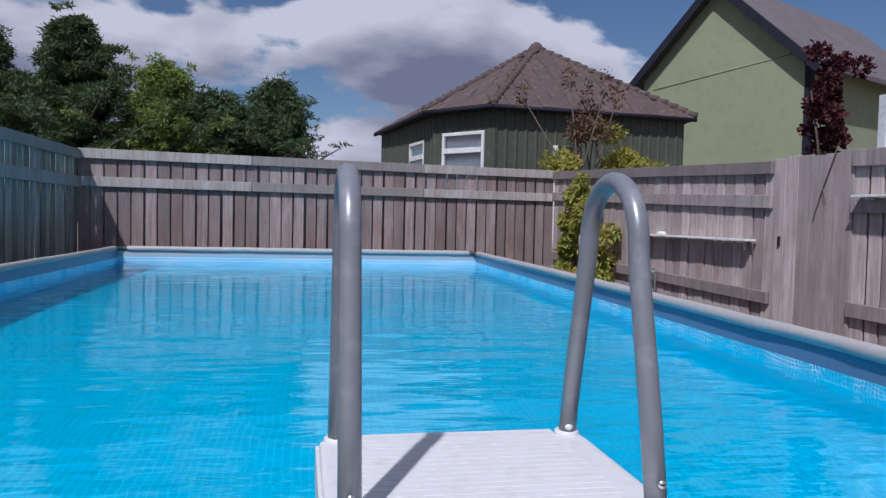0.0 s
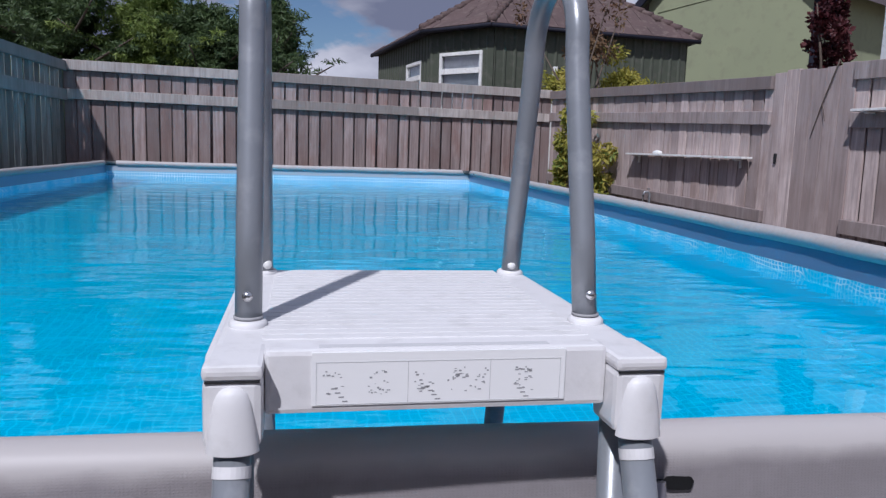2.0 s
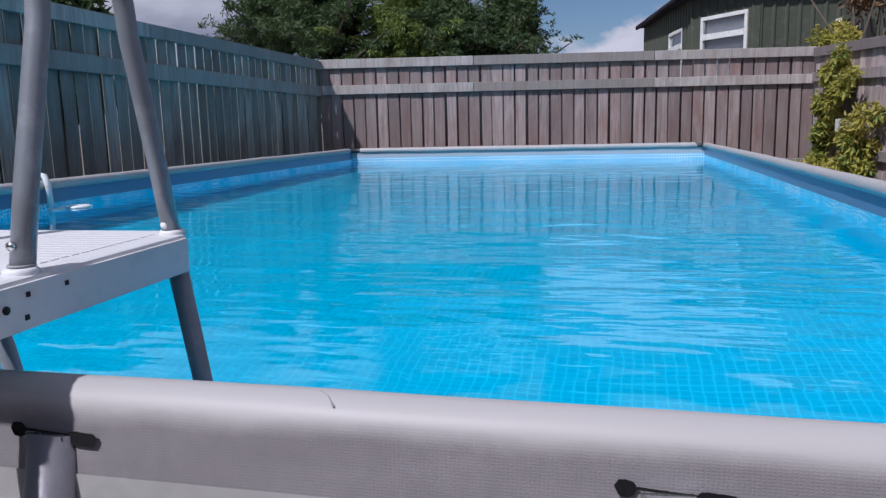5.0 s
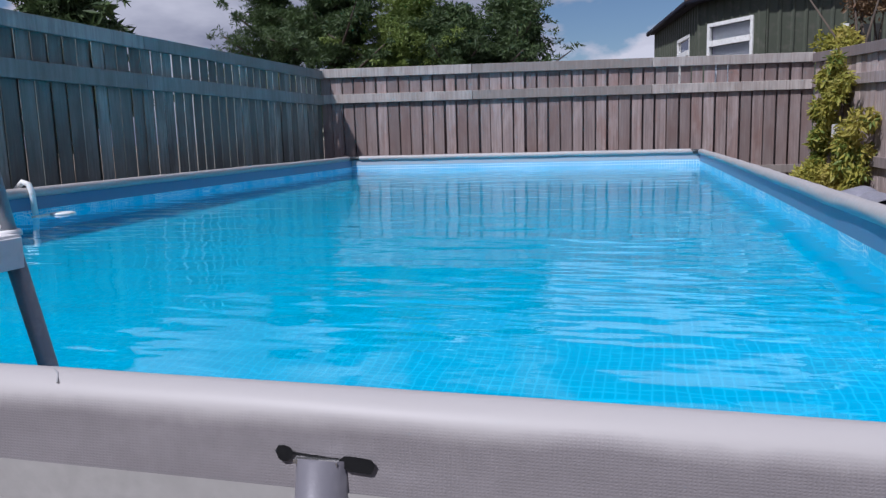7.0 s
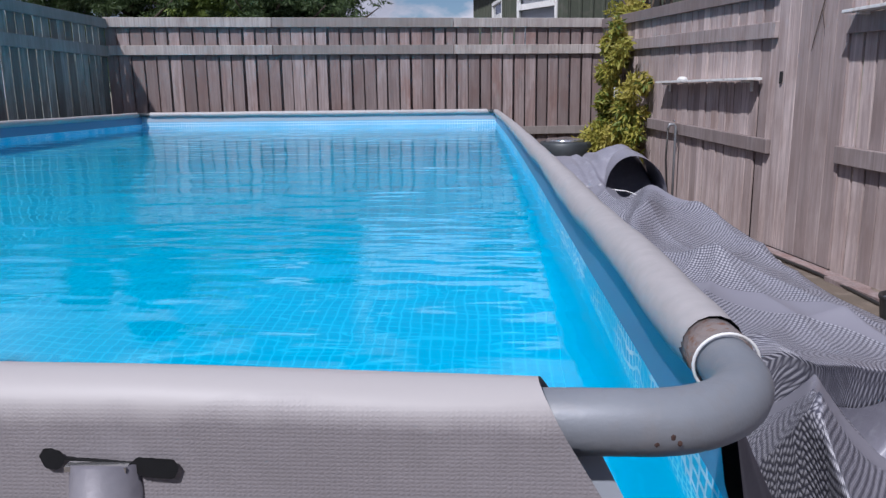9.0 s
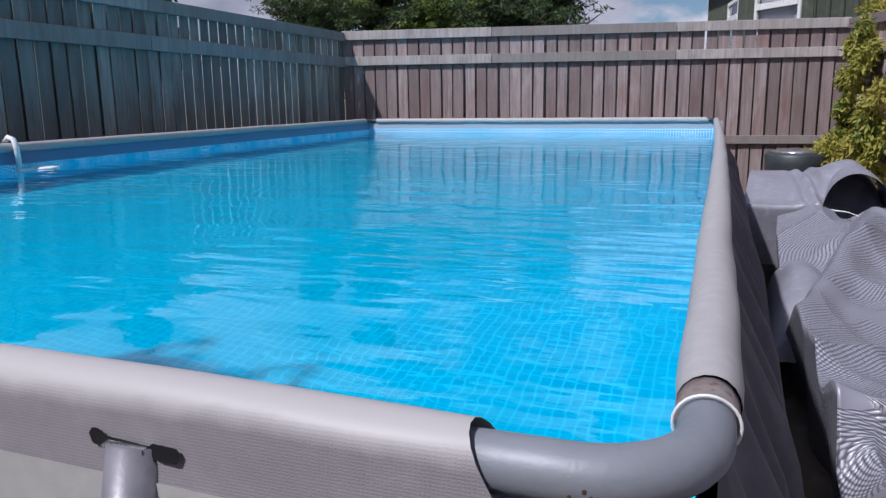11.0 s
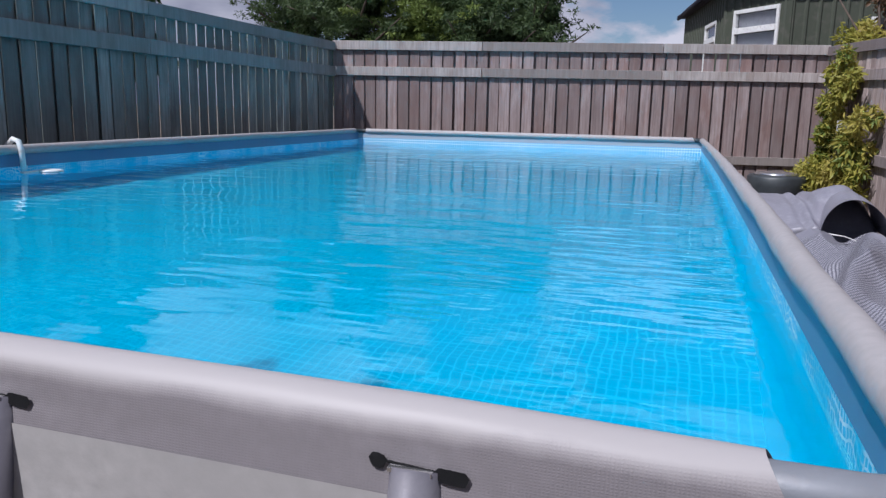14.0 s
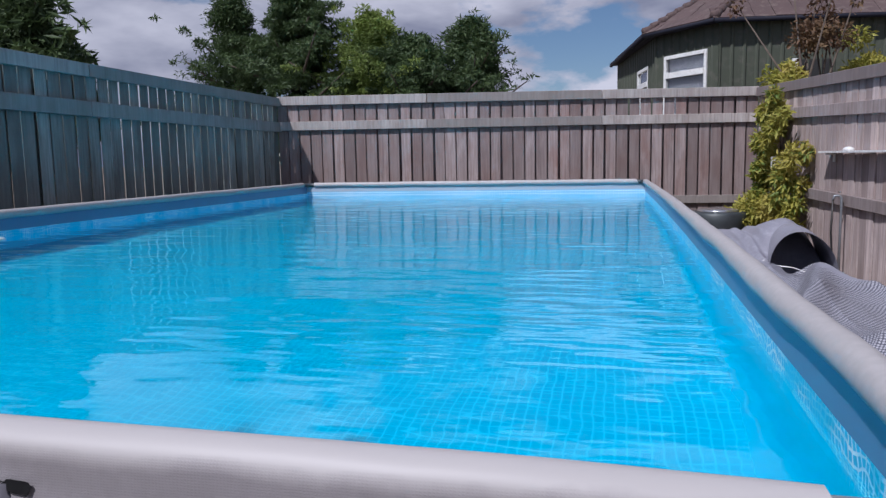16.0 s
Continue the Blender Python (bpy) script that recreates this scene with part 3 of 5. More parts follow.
# panels of the label: thin frame lines and plain bars
ink = bmesh.new()
for x in (-1.958, -1.872, -1.792, -1.7215):
    add_box(ink, (x, PY0 - 0.0161, PZ - 0.045), (x + 0.0005, PY0 - 0.0157, PZ - 0.004))
for z in (PZ - 0.045, PZ - 0.0045):
    add_box(ink, (-1.958, PY0 - 0.0161, z), (-1.7205, PY0 - 0.0157, z + 0.0005))
lad("label_frame", ink, M_PRINT, "thin grey frame lines", False, platform)
rs = random.Random(5)
for x0, n in ((-1.952, 12), (-1.910, 22), (-1.866, 18), (-1.834, 20), (-1.812, 14), (-1.768, 26)):
    ink = bmesh.new()
    for k in range(n):
        x, z = x0 + rs.uniform(0, 0.018), PZ - 0.012 - rs.uniform(0, 0.024)
        add_box(ink, (x, PY0 - 0.0161, z), (x + rs.uniform(0.001, 0.0035), PY0 - 0.0157, z + rs.uniform(0.0004, 0.0016)))
    lad("pictogram", ink, M_INK, "small grey print of plain bars", False, sticker)
for k in range(3):
    ink = bmesh.new()
    for i in range(4):
        x = -1.944 + 0.088 * k + 0.0035 * i
        add_box(ink, (x, PY0 - 0.0161, PZ - 0.030 - 0.0042 * i), (x + 0.005, PY0 - 0.0157, PZ - 0.0288 - 0.0042 * i))
    lad("step_mark", ink, M_INK, "", False, sticker)
# the end cheeks of the platform
for s, x in ((-1, PX0), (1, PX1)):
    cheek = lad("side_cheek", box((min(x, x + s * 0.006), PY0 + 0.02, PZ - 0.060), (max(x, x + s * 0.006), PY1 - 0.01, PZ - 0.006), None, 0.002), M_PLASTIC, "", False, platform)
    for y, z in ((0.150, PZ - 0.022), (0.215, PZ - 0.022), (0.145, PZ - 0.048)):
        lad("cheek_hole", box((min(x, x + s * 0.0075), y, z), (max(x, x + s * 0.0075), y + 0.006, z + 0.006)), M_BLACK, "", False, cheek)
    lad("lock_pin", tube([(x + s * 0.002, 0.118, PZ - 0.030), (x + s * 0.008, 0.118, PZ - 0.030)], 0.005, 10), M_BLACK, "black locking pin", True, cheek)


def cup(x):
    """The plastic foot socket at a front corner, with its hinged lid and rounded front."""
    base = lad("leg_socket", box((x - 0.026, 0.026, PZ - 0.074), (x + 0.026, 0.084, PZ - 0.011), None, 0.007), M_PLASTIC, "moulded grey leg socket")
    lad("socket_lid", box((x - 0.0265, 0.0245, PZ - 0.0125), (x + 0.0265, 0.105, PZ + 0.001), None, 0.005), M_PLASTIC, "", False, base)
    lad("lid_gap", box((x - 0.0235, 0.0252, PZ - 0.0145), (x + 0.0235, 0.032, PZ - 0.0130)), M_BLACK, "", False, base)
    nose = bmesh.new()
    prof = [(0.003, -0.0175), (0.009, -0.0195), (0.0135, -0.0245), (0.0165, -0.033), (0.019, -0.045), (0.0215, -0.060), (0.0235, -0.077)]
    rings = [[nose.verts.new((x + r * math.sin(a), 0.027 - 0.62 * r * math.cos(a), PZ + z)) for a in (-math.pi / 2 + math.pi * k / 28 for k in range(29))] for r, z in prof]
    for a, b in zip(rings, rings[1:]):
        for k in range(28):
            nose.faces.new((a[k], a[k + 1], b[k + 1], b[k]))
    nose.faces.new(rings[0])
    lad("socket_nose", nose, M_PLASTIC, "", True, base)
    foot = Vector((x + (0.03 if x > -1.8 else -0.03), -0.40, GROUND - 0.03))
    head = Vector((x, 0.041, PZ - 0.060))
    leg = lad("outer_leg", tube([head, head.lerp(foot, 0.5), foot], 0.0165, 16), M_TUBE, "grey steel ladder leg", True)
    cut = head.lerp(foot, 0.035)
    lad("leg_collar", tube([head.lerp(foot, 0.026), head.lerp(foot, 0.034)], 0.0172, 24), M_PLASTIC, "pale plastic collar", False, leg)
    lad("step_leg", tube([(x, 0.085, PZ - 0.045), (x, 0.06, 0.9), (x, -0.02, GROUND - 0.03)], 0.0155, 14), M_TUBE, "grey steel leg under the platform", True)
    return head, foot


heads = [cup(x) for x in (PX0 + 0.024, PX1 - 0.024)]
for k in range(1, 4):
    (h0, f0), (h1, f1) = heads
    a, b = h0.lerp(f0, 0.25 * k), h1.lerp(f1, 0.25 * k)
    lad("step", box((a.x + 0.015, a.y - 0.035, a.z - 0.012), (b.x - 0.015, a.y + 0.035, a.z + 0.012), None, 0.004), M_PLASTIC, "grey plastic ladder step")
    if k == 1:
        continue
    c, d = Vector((RAILX[0], 0.52 + 0.085 * k, PZ - 0.25 * k)), Vector((RAILX[1], 0.52 + 0.085 * k, PZ - 0.25 * k))
    lad("step", box((c.x + 0.012, c.y - 0.03, c.z - 0.012), (d.x - 0.012, c.y + 0.03, c.z + 0.012), None, 0.004), M_PLASTIC, "grey plastic ladder step")
for x in RAILX:
    y0, y1, zt = 0.180, 0.508, 1.823
    r = 0.088
    ym = 0.345
    za = zt - r
    pts = [Vector((x, y0, PZ - 0.01)), Vector((x, y0 + 0.3 * (ym - r - y0), PZ + 0.3 * (za - PZ))), Vector((x, ym - r - 0.004, za - 0.03))]
    pts += arc((x, ym, za), (0, -1, 0), (0, 0, 1), r, 0.0, math.pi, 16)
    pts += [Vector((x, ym + r + 0.004, za - 0.03)), Vector((x, y1 - 0.3 * (y1 - ym - r), PZ + 0.3 * (za - PZ))), Vector((x, y1, PZ - 0.01))]
    rail = lad("handrail", tube(pts, 0.0145, 18), M_TUBE, "curved grey steel handrail", True)
    for y, big in ((y0, True), (y1, False)):
        lad("rail_socket", lathe([(0.021, -0.004), (0.0205, 0.004), (0.0175, 0.007)], 20, (x, y, PZ)), M_PLASTIC, "", True, rail)
        if big:
            lad("rail_band", lathe([(0.0158, 0.008), (0.0158, 0.0105)], 20, (x, y + 0.002, PZ)), M_INK, "", True, rail)
            lad("screw", tube([(x, y - 0.008, PZ + 0.034), (x, y - 0.0135, PZ + 0.034)], 0.0055, 12), M_CHROME, "bright screw head", True, rail)
            lad("screw_slot", box((x - 0.003, y - 0.0142, PZ + 0.0333), (x + 0.003, y - 0.0132, PZ + 0.0347)), M_BLACK, "", False, rail)
        else:
            knob = bmesh.new()
            bmesh.ops.create_uvsphere(knob, u_segments=12, v_segments=8, radius=0.0075, matrix=Matrix.Translation((x + (0.006 if x < -1.8 else -0.002), y - 0.015, PZ + 0.016)))
            lad("cap", knob, M_WHITE, "white plastic screw cap", True, rail)
    lad("inner_leg", tube([(x, y1 - 0.002, PZ - 0.02), (x, y1 + 0.14, 0.80), (x, y1 + 0.29, floor_z - 0.02)], 0.0165, 14), M_TUBE, "grey steel leg standing in the water", True)

# ---- surface skimmer on the far side rim ----
sk = thing("surface_skimmer", "white plastic surface skimmer hooked over the pool rim", "skimmer", (-W, 3.6, RIM))
kinv = Matrix.Translation((W, -3.6, -RIM))


def skp(name, bm, material, label="", smooth=False):
    bmesh.ops.transform(bm, matrix=kinv, verts=bm.verts)
    return part(name, bm, material, sk, label, smooth)


skp("hook", tube([(-W - 0.075, 3.6, 1.20), (-W - 0.065, 3.6, 1.30), (-W - 0.01, 3.6, 1.345), (-W + 0.04, 3.6, 1.33), (-W + 0.06, 3.6, 1.27), (-W + 0.07, 3.6, 1.12)], 0.02, 12), M_WHITE, "white hook", True)
skp("float_ring", lathe([(0.06, -0.012), (0.085, -0.004), (0.085, 0.008), (0.06, 0.014)], 24, (-W + 0.14, 3.78, WATER + 0.004)), M_WHITE, "white floating ring", True)
skp("bracket", box((-W + 0.05, 3.58, 1.085), (-W + 0.09, 3.74, 1.11), None, 0.005), M_WHITE, "white arm")


# ---- fences ----
def fence(label, p0, p1, top0, top1, rails, board_m, rail_m, name="fence", pitch=0.176, width=0.150, backing=None, joint=None, posts=(), thick=0.02, slant=0.35, spread=0.04):
    """Vertical boards behind horizontal rails; the rails face the left of the way from p0 to p1."""
    p0, p1 = Vector((*p0, 0)), Vector((*p1, 0))
    d = p1 - p0
    ln, ang = d.length, math.degrees(math.atan2(d.y, d.x))
    f = thing(name, label, "fence", (p0.x, p0.y, GROUND), ang)
    rr = random.Random(int(abs(p0.x * 100) + ln * 10))
    hgt = 2.75
    meshes = []
    for k in range(4):
        bm = box((0, 0.02 - thick, -hgt), (width * (1 + spread * (k - 1.5)), 0.02, 0), None, 0.003)
        for v in bm.verts:
            v.co.x += 0.003 * math.sin(v.co.z * 2 + k)
        meshes.append(mesh_of("board", bm, board_m))
    n = round((ln - width) / pitch)
    pitch = (ln - width) / n
    for k in range(n + 1):
        u = k * pitch
        top = top0 + (top1 - top0) * u / ln - GROUND
        b = new("board", meshes[rr.randrange(4)])
        b.parent = f
        b.matrix_local = pose(u + rr.uniform(-0.004, 0.004), -0.02 - rr.uniform(0, 0.008), top - 0.025 - rr.uniform(0, 0.02), rr.uniform(-0.3, 0.3), rr.uniform(-slant, slant), 0)
        if backing and not backing[0] < u < backing[1] and u + pitch < ln:
            b = new("board", meshes[rr.randrange(4)])
            b.parent = f
            b.matrix_local = pose(u + pitch * 0.5, -0.085, top - 0.05 - rr.uniform(0, 0.02), 0, rr.uniform(-0.3, 0.3), 0)
        elif backing and backing[0] < u < backing[1]:
            b = new("board", meshes[rr.randrange(4)])
            b.parent = f
            b.matrix_local = pose(u + pitch * 0.5, -0.085, top - 0.46, 0, 0, 0)
    for z0, z1, deep in rails:
        cuts = [0, *(joint or ()), ln]
        for a, b in zip(cuts, cuts[1:]):
            ta, tb = top0 + (top1 - top0) * a / ln - GROUND, top0 + (top1 - top0) * b / ln - GROUND
            bm = box((a + 0.004, 0.001, 0), (b - 0.004, deep, z1 - z0), None, 0.006)
            for v in bm.verts:
                v.co.z += z0 + ta + (tb - ta) * (v.co.x - a) / (b - a)
            part("rail", bm, rail_m, f, "weathered horizontal rail")
    for u in posts:
        part("post", box((u - 0.05, -0.13, 0), (u + 0.05, -0.032, top0 - GROUND - 0.02), None, 0.006), board_m, f, "square fence post")
    return f


def right_x(y):
    return 2.35 - 0.132 * (y - 6.2)


CORNER_L, CORNER_R = (-5.52, 10.22), (1.66, 11.42)
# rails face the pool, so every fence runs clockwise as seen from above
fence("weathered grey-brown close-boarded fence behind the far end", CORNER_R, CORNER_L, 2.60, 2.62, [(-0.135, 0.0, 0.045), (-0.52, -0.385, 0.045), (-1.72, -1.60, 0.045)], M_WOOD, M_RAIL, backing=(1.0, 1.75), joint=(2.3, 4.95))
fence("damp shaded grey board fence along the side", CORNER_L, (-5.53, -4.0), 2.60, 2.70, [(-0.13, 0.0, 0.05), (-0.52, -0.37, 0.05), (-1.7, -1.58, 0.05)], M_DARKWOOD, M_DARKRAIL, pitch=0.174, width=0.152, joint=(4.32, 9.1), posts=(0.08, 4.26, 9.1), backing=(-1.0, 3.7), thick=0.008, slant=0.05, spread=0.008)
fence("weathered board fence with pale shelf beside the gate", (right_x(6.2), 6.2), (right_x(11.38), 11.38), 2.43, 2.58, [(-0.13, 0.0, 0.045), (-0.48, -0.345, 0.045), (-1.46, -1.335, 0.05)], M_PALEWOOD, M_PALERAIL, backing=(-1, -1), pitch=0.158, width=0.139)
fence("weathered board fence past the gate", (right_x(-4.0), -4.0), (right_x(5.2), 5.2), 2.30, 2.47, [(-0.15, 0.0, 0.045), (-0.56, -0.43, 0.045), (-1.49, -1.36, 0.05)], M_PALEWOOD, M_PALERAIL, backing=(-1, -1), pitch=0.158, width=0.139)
fence("plain board fence closing the yard", (-5.53, -4.0), (right_x(-4.0), -4.0), 2.5, 2.4, [(-0.13, 0.0, 0.045), (-0.5, -0.38, 0.045)], M_WOOD, M_RAIL)

# the gate: full-height boards with no rails on this side
gate = thing("garden_gate", "tall weathered plank gate without rails on the pool side", "gate", (right_x(5.2), 5.2, GROUND), 90 + math.degrees(math.atan(0.132)))
gl = 1.0 * math.sqrt(1 + 0.132 ** 2)
for k in range(6):
    bm = box((k * gl / 6 + 0.002, -0.03, 0.02), ((k + 1) * gl / 6 - 0.003, 0.012, 2.33 - 0.03 * abs(math.sin(k * 2.3))), None, 0.004)
    part("plank", bm, M_PALEWOOD, gate)
part("latch", box((gl - 0.13, 0.012, 1.42), (gl - 0.10, 0.03, 1.52), None, 0.004), M_BLACK, gate, "black gate latch")
part("hinge_post", box((gl - 0.10, -0.14, 0), (gl + 0.0, -0.04, 2.2)), M_WOOD, gate, "post behind the gate")


def on_fence(y, z, off=0.0):
    return Vector((right_x(y) - off, y, z))


def shelf(y0, y1, z, deep, label):
    s = thing("wall_shelf", label, "shelf", on_fence(y0, z, 0.012), 90 + math.degrees(math.atan(0.132)))
    ln = (y1 - y0) * math.sqrt(1 + 0.132 ** 2)
    part("board", box((0, 0, 0), (ln, deep, 0.022), None, 0.003), M_WHITE, s, "white painted board")
    for u in (0.15, ln - 0.15):
        part("bracket", box((u, 0, -0.10), (u + 0.025, 0.02, 0)), M_WHITE, s)
        part("bracket_arm", box((u, 0, -0.02), (u + 0.025, deep - 0.03, -0.002)), M_WHITE, s)
    bm = bmesh.new()
    bmesh.ops.create_uvsphere(bm, u_segments=10, v_segments=6, radius=0.05, matrix=Matrix.Translation((ln * 0.72, deep * 0.5, 0.035)) @ Matrix.Diagonal((1.8, 1, 0.6, 1)))
    part("cloth", bm, M_WHITE, s, "crumpled white cloth", True)
    return s


shelf(6.42, 8.7, 1.605, 0.14, "long narrow white shelf fixed to the fence")
shelf(3.0, 5.08, 2.04, 0.15, "white shelf fixed to the fence past the gate")

# tap on its pipe
tap = thing("garden_tap", "outdoor tap on an upright pipe by the fence", "tap", on_fence(8.15, GROUND, 0.09))
part("pipe", tube([(0, 0, 0), (0, 0, 0.97), (-0.02, 0, 0.995), (-0.07, 0, 0.995), (-0.085, 0, 0.95)], 0.014, 10), M_TUBE, tap, "grey pipe", True)
part("handle", tube([(-0.02, -0.035, 1.035), (-0.02, 0.035, 1.035)], 0.008, 8), M_CHROME, tap, "bright tap handle", True)
part("hose_tail", tube([(-0.085, 0, 0.95), (-0.09, 0.01, 0.6), (-0.05, 0.05, 0.2), (-0.12, 0.1, 0.02)], 0.011, 8), M_HOSE, tap, "black hose", True)

# white square post standing behind the fence
single("post", box((2.56, 4.95, GROUND), (2.67, 5.05, 2.93), None, 0.006), M_WHITE, "white square post standing against the fence", "post")

# junction box among the leaves
jb = thing("junction_box", "grey electrical box fixed on the fence among leaves", "box", on_fence(9.80, 1.40, 0.15), 97)
part("body", box((-0.09, -0.10, 0), (0.09, 0.12, 0.17), None, 0.01), M_TUBE, jb, "grey box")
part("lid", box((-0.085, 0.12, 0.005), (0.085, 0.13, 0.165), None, 0.004), M_PLASTIC, jb, "pale lid")


# ---- leaves ----
def leaf_cloud(spots, n, size, seed, droop=0.3, long=2.2):
    """Many small two-faced leaves scattered round spots (centre, radius) as one mesh."""
    rr = np.random.RandomState(seed)
    verts, faces = [], []
    wts = np.array([r[0] * r[1] * r[2] for _, r in spots]) ** 0.75
    counts = np.maximum(1, (n * wts / wts.sum()).astype(int))
    for (c, r), cnt in zip(spots, counts):
        d = rr.normal(size=(cnt, 3))
        d /= np.linalg.norm(d, axis=1)[:, None]
        rad = rr.uniform(0.35, 1.0, cnt) ** 0.45 * (1 + 0.18 * rr.normal(size=cnt))
        p = np.array(c) + d * rad[:, None] * np.array(r)
        a = d + rr.normal(size=(cnt, 3)) * 0.55
        a[:, 2] -= droop * rr.uniform(0, 1, cnt)
        a /= np.linalg.norm(a, axis=1)[:, None]
        b = np.cross(a, rr.normal(size=(cnt, 3)))
        b /= np.linalg.norm(b, axis=1)[:, None]
        s = size * rr.uniform(0.6, 1.4, cnt)[:, None]
        nrm = np.cross(a, b)
        q0, q1, q2, q3 = p - a * s * long * 0.5, p + b * s * 0.5 + nrm * s * 0.12, p + a * s * long * 0.5, p - b * s * 0.5 + nrm * s * 0.12
        base = len(verts)
        verts += np.stack([q0, q1, q2, q3], 1).reshape(-1, 3).tolist()
        faces += [(base + 4 * k + i, base + 4 * k + j, base + 4 * k + l) for k in range(cnt) for i, j, l in ((0, 1, 2), (0, 2, 3))]
    me = bpy.data.meshes.new("leaves")
    me.from_pydata(verts, [], faces)
    return me


def plant(name, label, category, at, stems, leaves, bark=M_BARK):
    """stems: rows of (points, radii); leaves: rows of (mesh, material, part name)."""
    t = thing(name, label, category, at)
    for pts, rad in stems:
        bm = sweep(bmesh.new(), pts, rad, 8)
        bmesh.ops.translate(bm, vec=-Vector(at), verts=bm.verts)
        part("trunk" if rad[0] > 0.05 else "stem", bm, bark, t, "", True)
    for me, m, nm in leaves:
        me.transform(Matrix.Translation(-Vector(at)))
        me.materials.append(m)
        ob = new(nm, me)
        ob.parent = t
    return t


def conifer(x, y, top, wide, seed, mat, n=9000, size=0.17, low=1.7, label="dark green spreading conifer behind the fence"):
    """A tapered trunk with limbs, each limb carrying sprays that point up and out."""
    rr = random.Random(seed)
    stems = [([(x, y, GROUND), (x + 0.1, y, top * 0.5), (x, y, top * 0.96)], [0.16, 0.10, 0.02])]
    spots = []
    for k in range(80):
        h = low + (top - low) * (k / 79) ** 0.9
        a = rr.uniform(0, 2 * math.pi)
        reach = wide * (1.0 - ((h - low) / (top - low + 0.1)) ** 1.5) * rr.uniform(0.3, 1.42) + 0.06
        tip = Vector((x + reach * math.cos(a), y + reach * math.sin(a), h + 0.30 * reach * rr.uniform(-0.2, 1.5)))
        root = Vector((x, y, h * 0.93))
        stems.append(([root, root.lerp(tip, 0.5) - Vector((0, 0, 0.05)), tip], [0.035, 0.025, 0.008]))
        for s in (0.35, 0.5, 0.65, 0.8, 0.92, 1.03):
            c = root.lerp(tip, s) + Vector((rr.gauss(0, 0.07), rr.gauss(0, 0.07), rr.gauss(0.02, 0.07)))
            r = 0.055 + 0.19 * (1.15 - s) * rr.uniform(0.5, 1.4)
            spots.append(((c.x, c.y, c.z), (r * 1.35, r * 1.35, r * rr.uniform(0.45, 0.9))))
    return plant("tree", label, "tree", (x, y, GROUND), stems[:1] + stems[1::3], [(leaf_cloud(spots, n, size, seed, 0.2, 4.6), mat, "crown")])


conifer(-6.6, 13.2, 5.05, 2.1, 3, M_CONIFER, 95000, 0.023)
conifer(-8.1, 13.7, 4.95, 1.3, 8, M_CONIFER, 32000, 0.023, label="slim dark conifer with a bare leading shoot")
conifer(-5.0, 13.6, 4.40, 1.8, 4, M_FRESH, 65000, 0.023, label="fresh green bushy tree behind the fence")
conifer(-4.0, 12.9, 3.75, 1.9, 5, M_CONIFER, 70000, 0.023)
conifer(-3.0, 13.2, 4.05, 1.15, 6, M_CONIFER, 40000, 0.023, label="dark green conifer with drooping sprays behind the fence")
conifer(-11.2, 11.6, 5.6, 1.7, 9, M_CONIFER, 20000, 0.06, label="tall dark tree beyond the side fence")


# climber on the corner of the side fence
spots = []
rr = random.Random(11)
while len(spots) < 70:
    z = 0.45 + 1.95 * rr.random() ** 1.15
    y = rr.gauss(9.35, 0.16) if z < 1.65 and rr.random() < 0.45 else rr.gauss(10.25, 0.20) if z < 1.9 else rr.gauss(9.95, 0.16)
    if 1.12 < z < 1.72 and 9.5 < y < 10.02:
        continue
    spots.append(((right_x(y) - 0.12 - rr.uniform(0, 0.20), y, z + rr.gauss(0, 0.04)), (0.11, 0.13, 0.13)))
for k in range(12):
    spots.append(((right_x(9.8) - 0.15 - rr.uniform(0, 0.2), rr.uniform(9.3, 10.3), rr.uniform(0.5, 1.1)), (0.14, 0.16, 0.12)))
for k in range(10):
    spots.append(((right_x(10.6) - 0.25 - rr.uniform(0, 0.35), rr.gauss(10.6, 0.25), rr.uniform(0.4, 0.95)), (0.2, 0.25, 0.18)))
stems = [([on_fence(10.05, GROUND, 0.2), on_fence(9.95, 1.0, 0.12), on_fence(10.1, 2.3, 0.1)], [0.03, 0.025, 0.01]), ([on_fence(10.25, GROUND, 0.25), on_fence(10.5, 0.9, 0.2), on_fence(10.35, 1.8, 0.15)], [0.025, 0.02, 0.008])]
plant("climbing_shrub", "yellow-green leafy climber growing up the fence corner", "shrub", tuple(on_fence(10.05, GROUND, 0.2)), stems, [(leaf_cloud(spots, 11000, 0.030, 12, 0.9, 3.4), M_CLIMB, "foliage"), (leaf_cloud(spots[::3], 2200, 0.032, 13, 0.8, 3.0), M_FRESH, "young_foliage")])

# red-leaved shrub behind the gate
spots = [((3.50 + rr.gauss(0, 0.10), 7.0 + rr.gauss(0, 0.12), z), (0.13, 0.13, 0.11)) for z in [2.5 + 0.062 * k for k in range(22)]]
spots += [((3.18 + rr.uniform(0, 0.25), 6.9, 3.0 + rr.uniform(0, 0.35)), (0.09, 0.09, 0.07)) for k in range(6)]
stems = [([(3.5, 7.0, GROUND), (3.48, 7.0, 2.2), (3.55, 7.05, 3.8)], [0.035, 0.03, 0.01]), ([(3.5, 7.0, 1.5), (3.35, 6.95, 2.7), (3.2, 6.9, 3.3)], [0.02, 0.015, 0.006])]
plant("red_shrub", "dark red-leaved shrub rising behind the gate", "shrub", (3.5, 7.0, GROUND), stems, [(leaf_cloud(spots, 2400, 0.050, 21, 0.2, 1.3), M_RED, "foliage")])

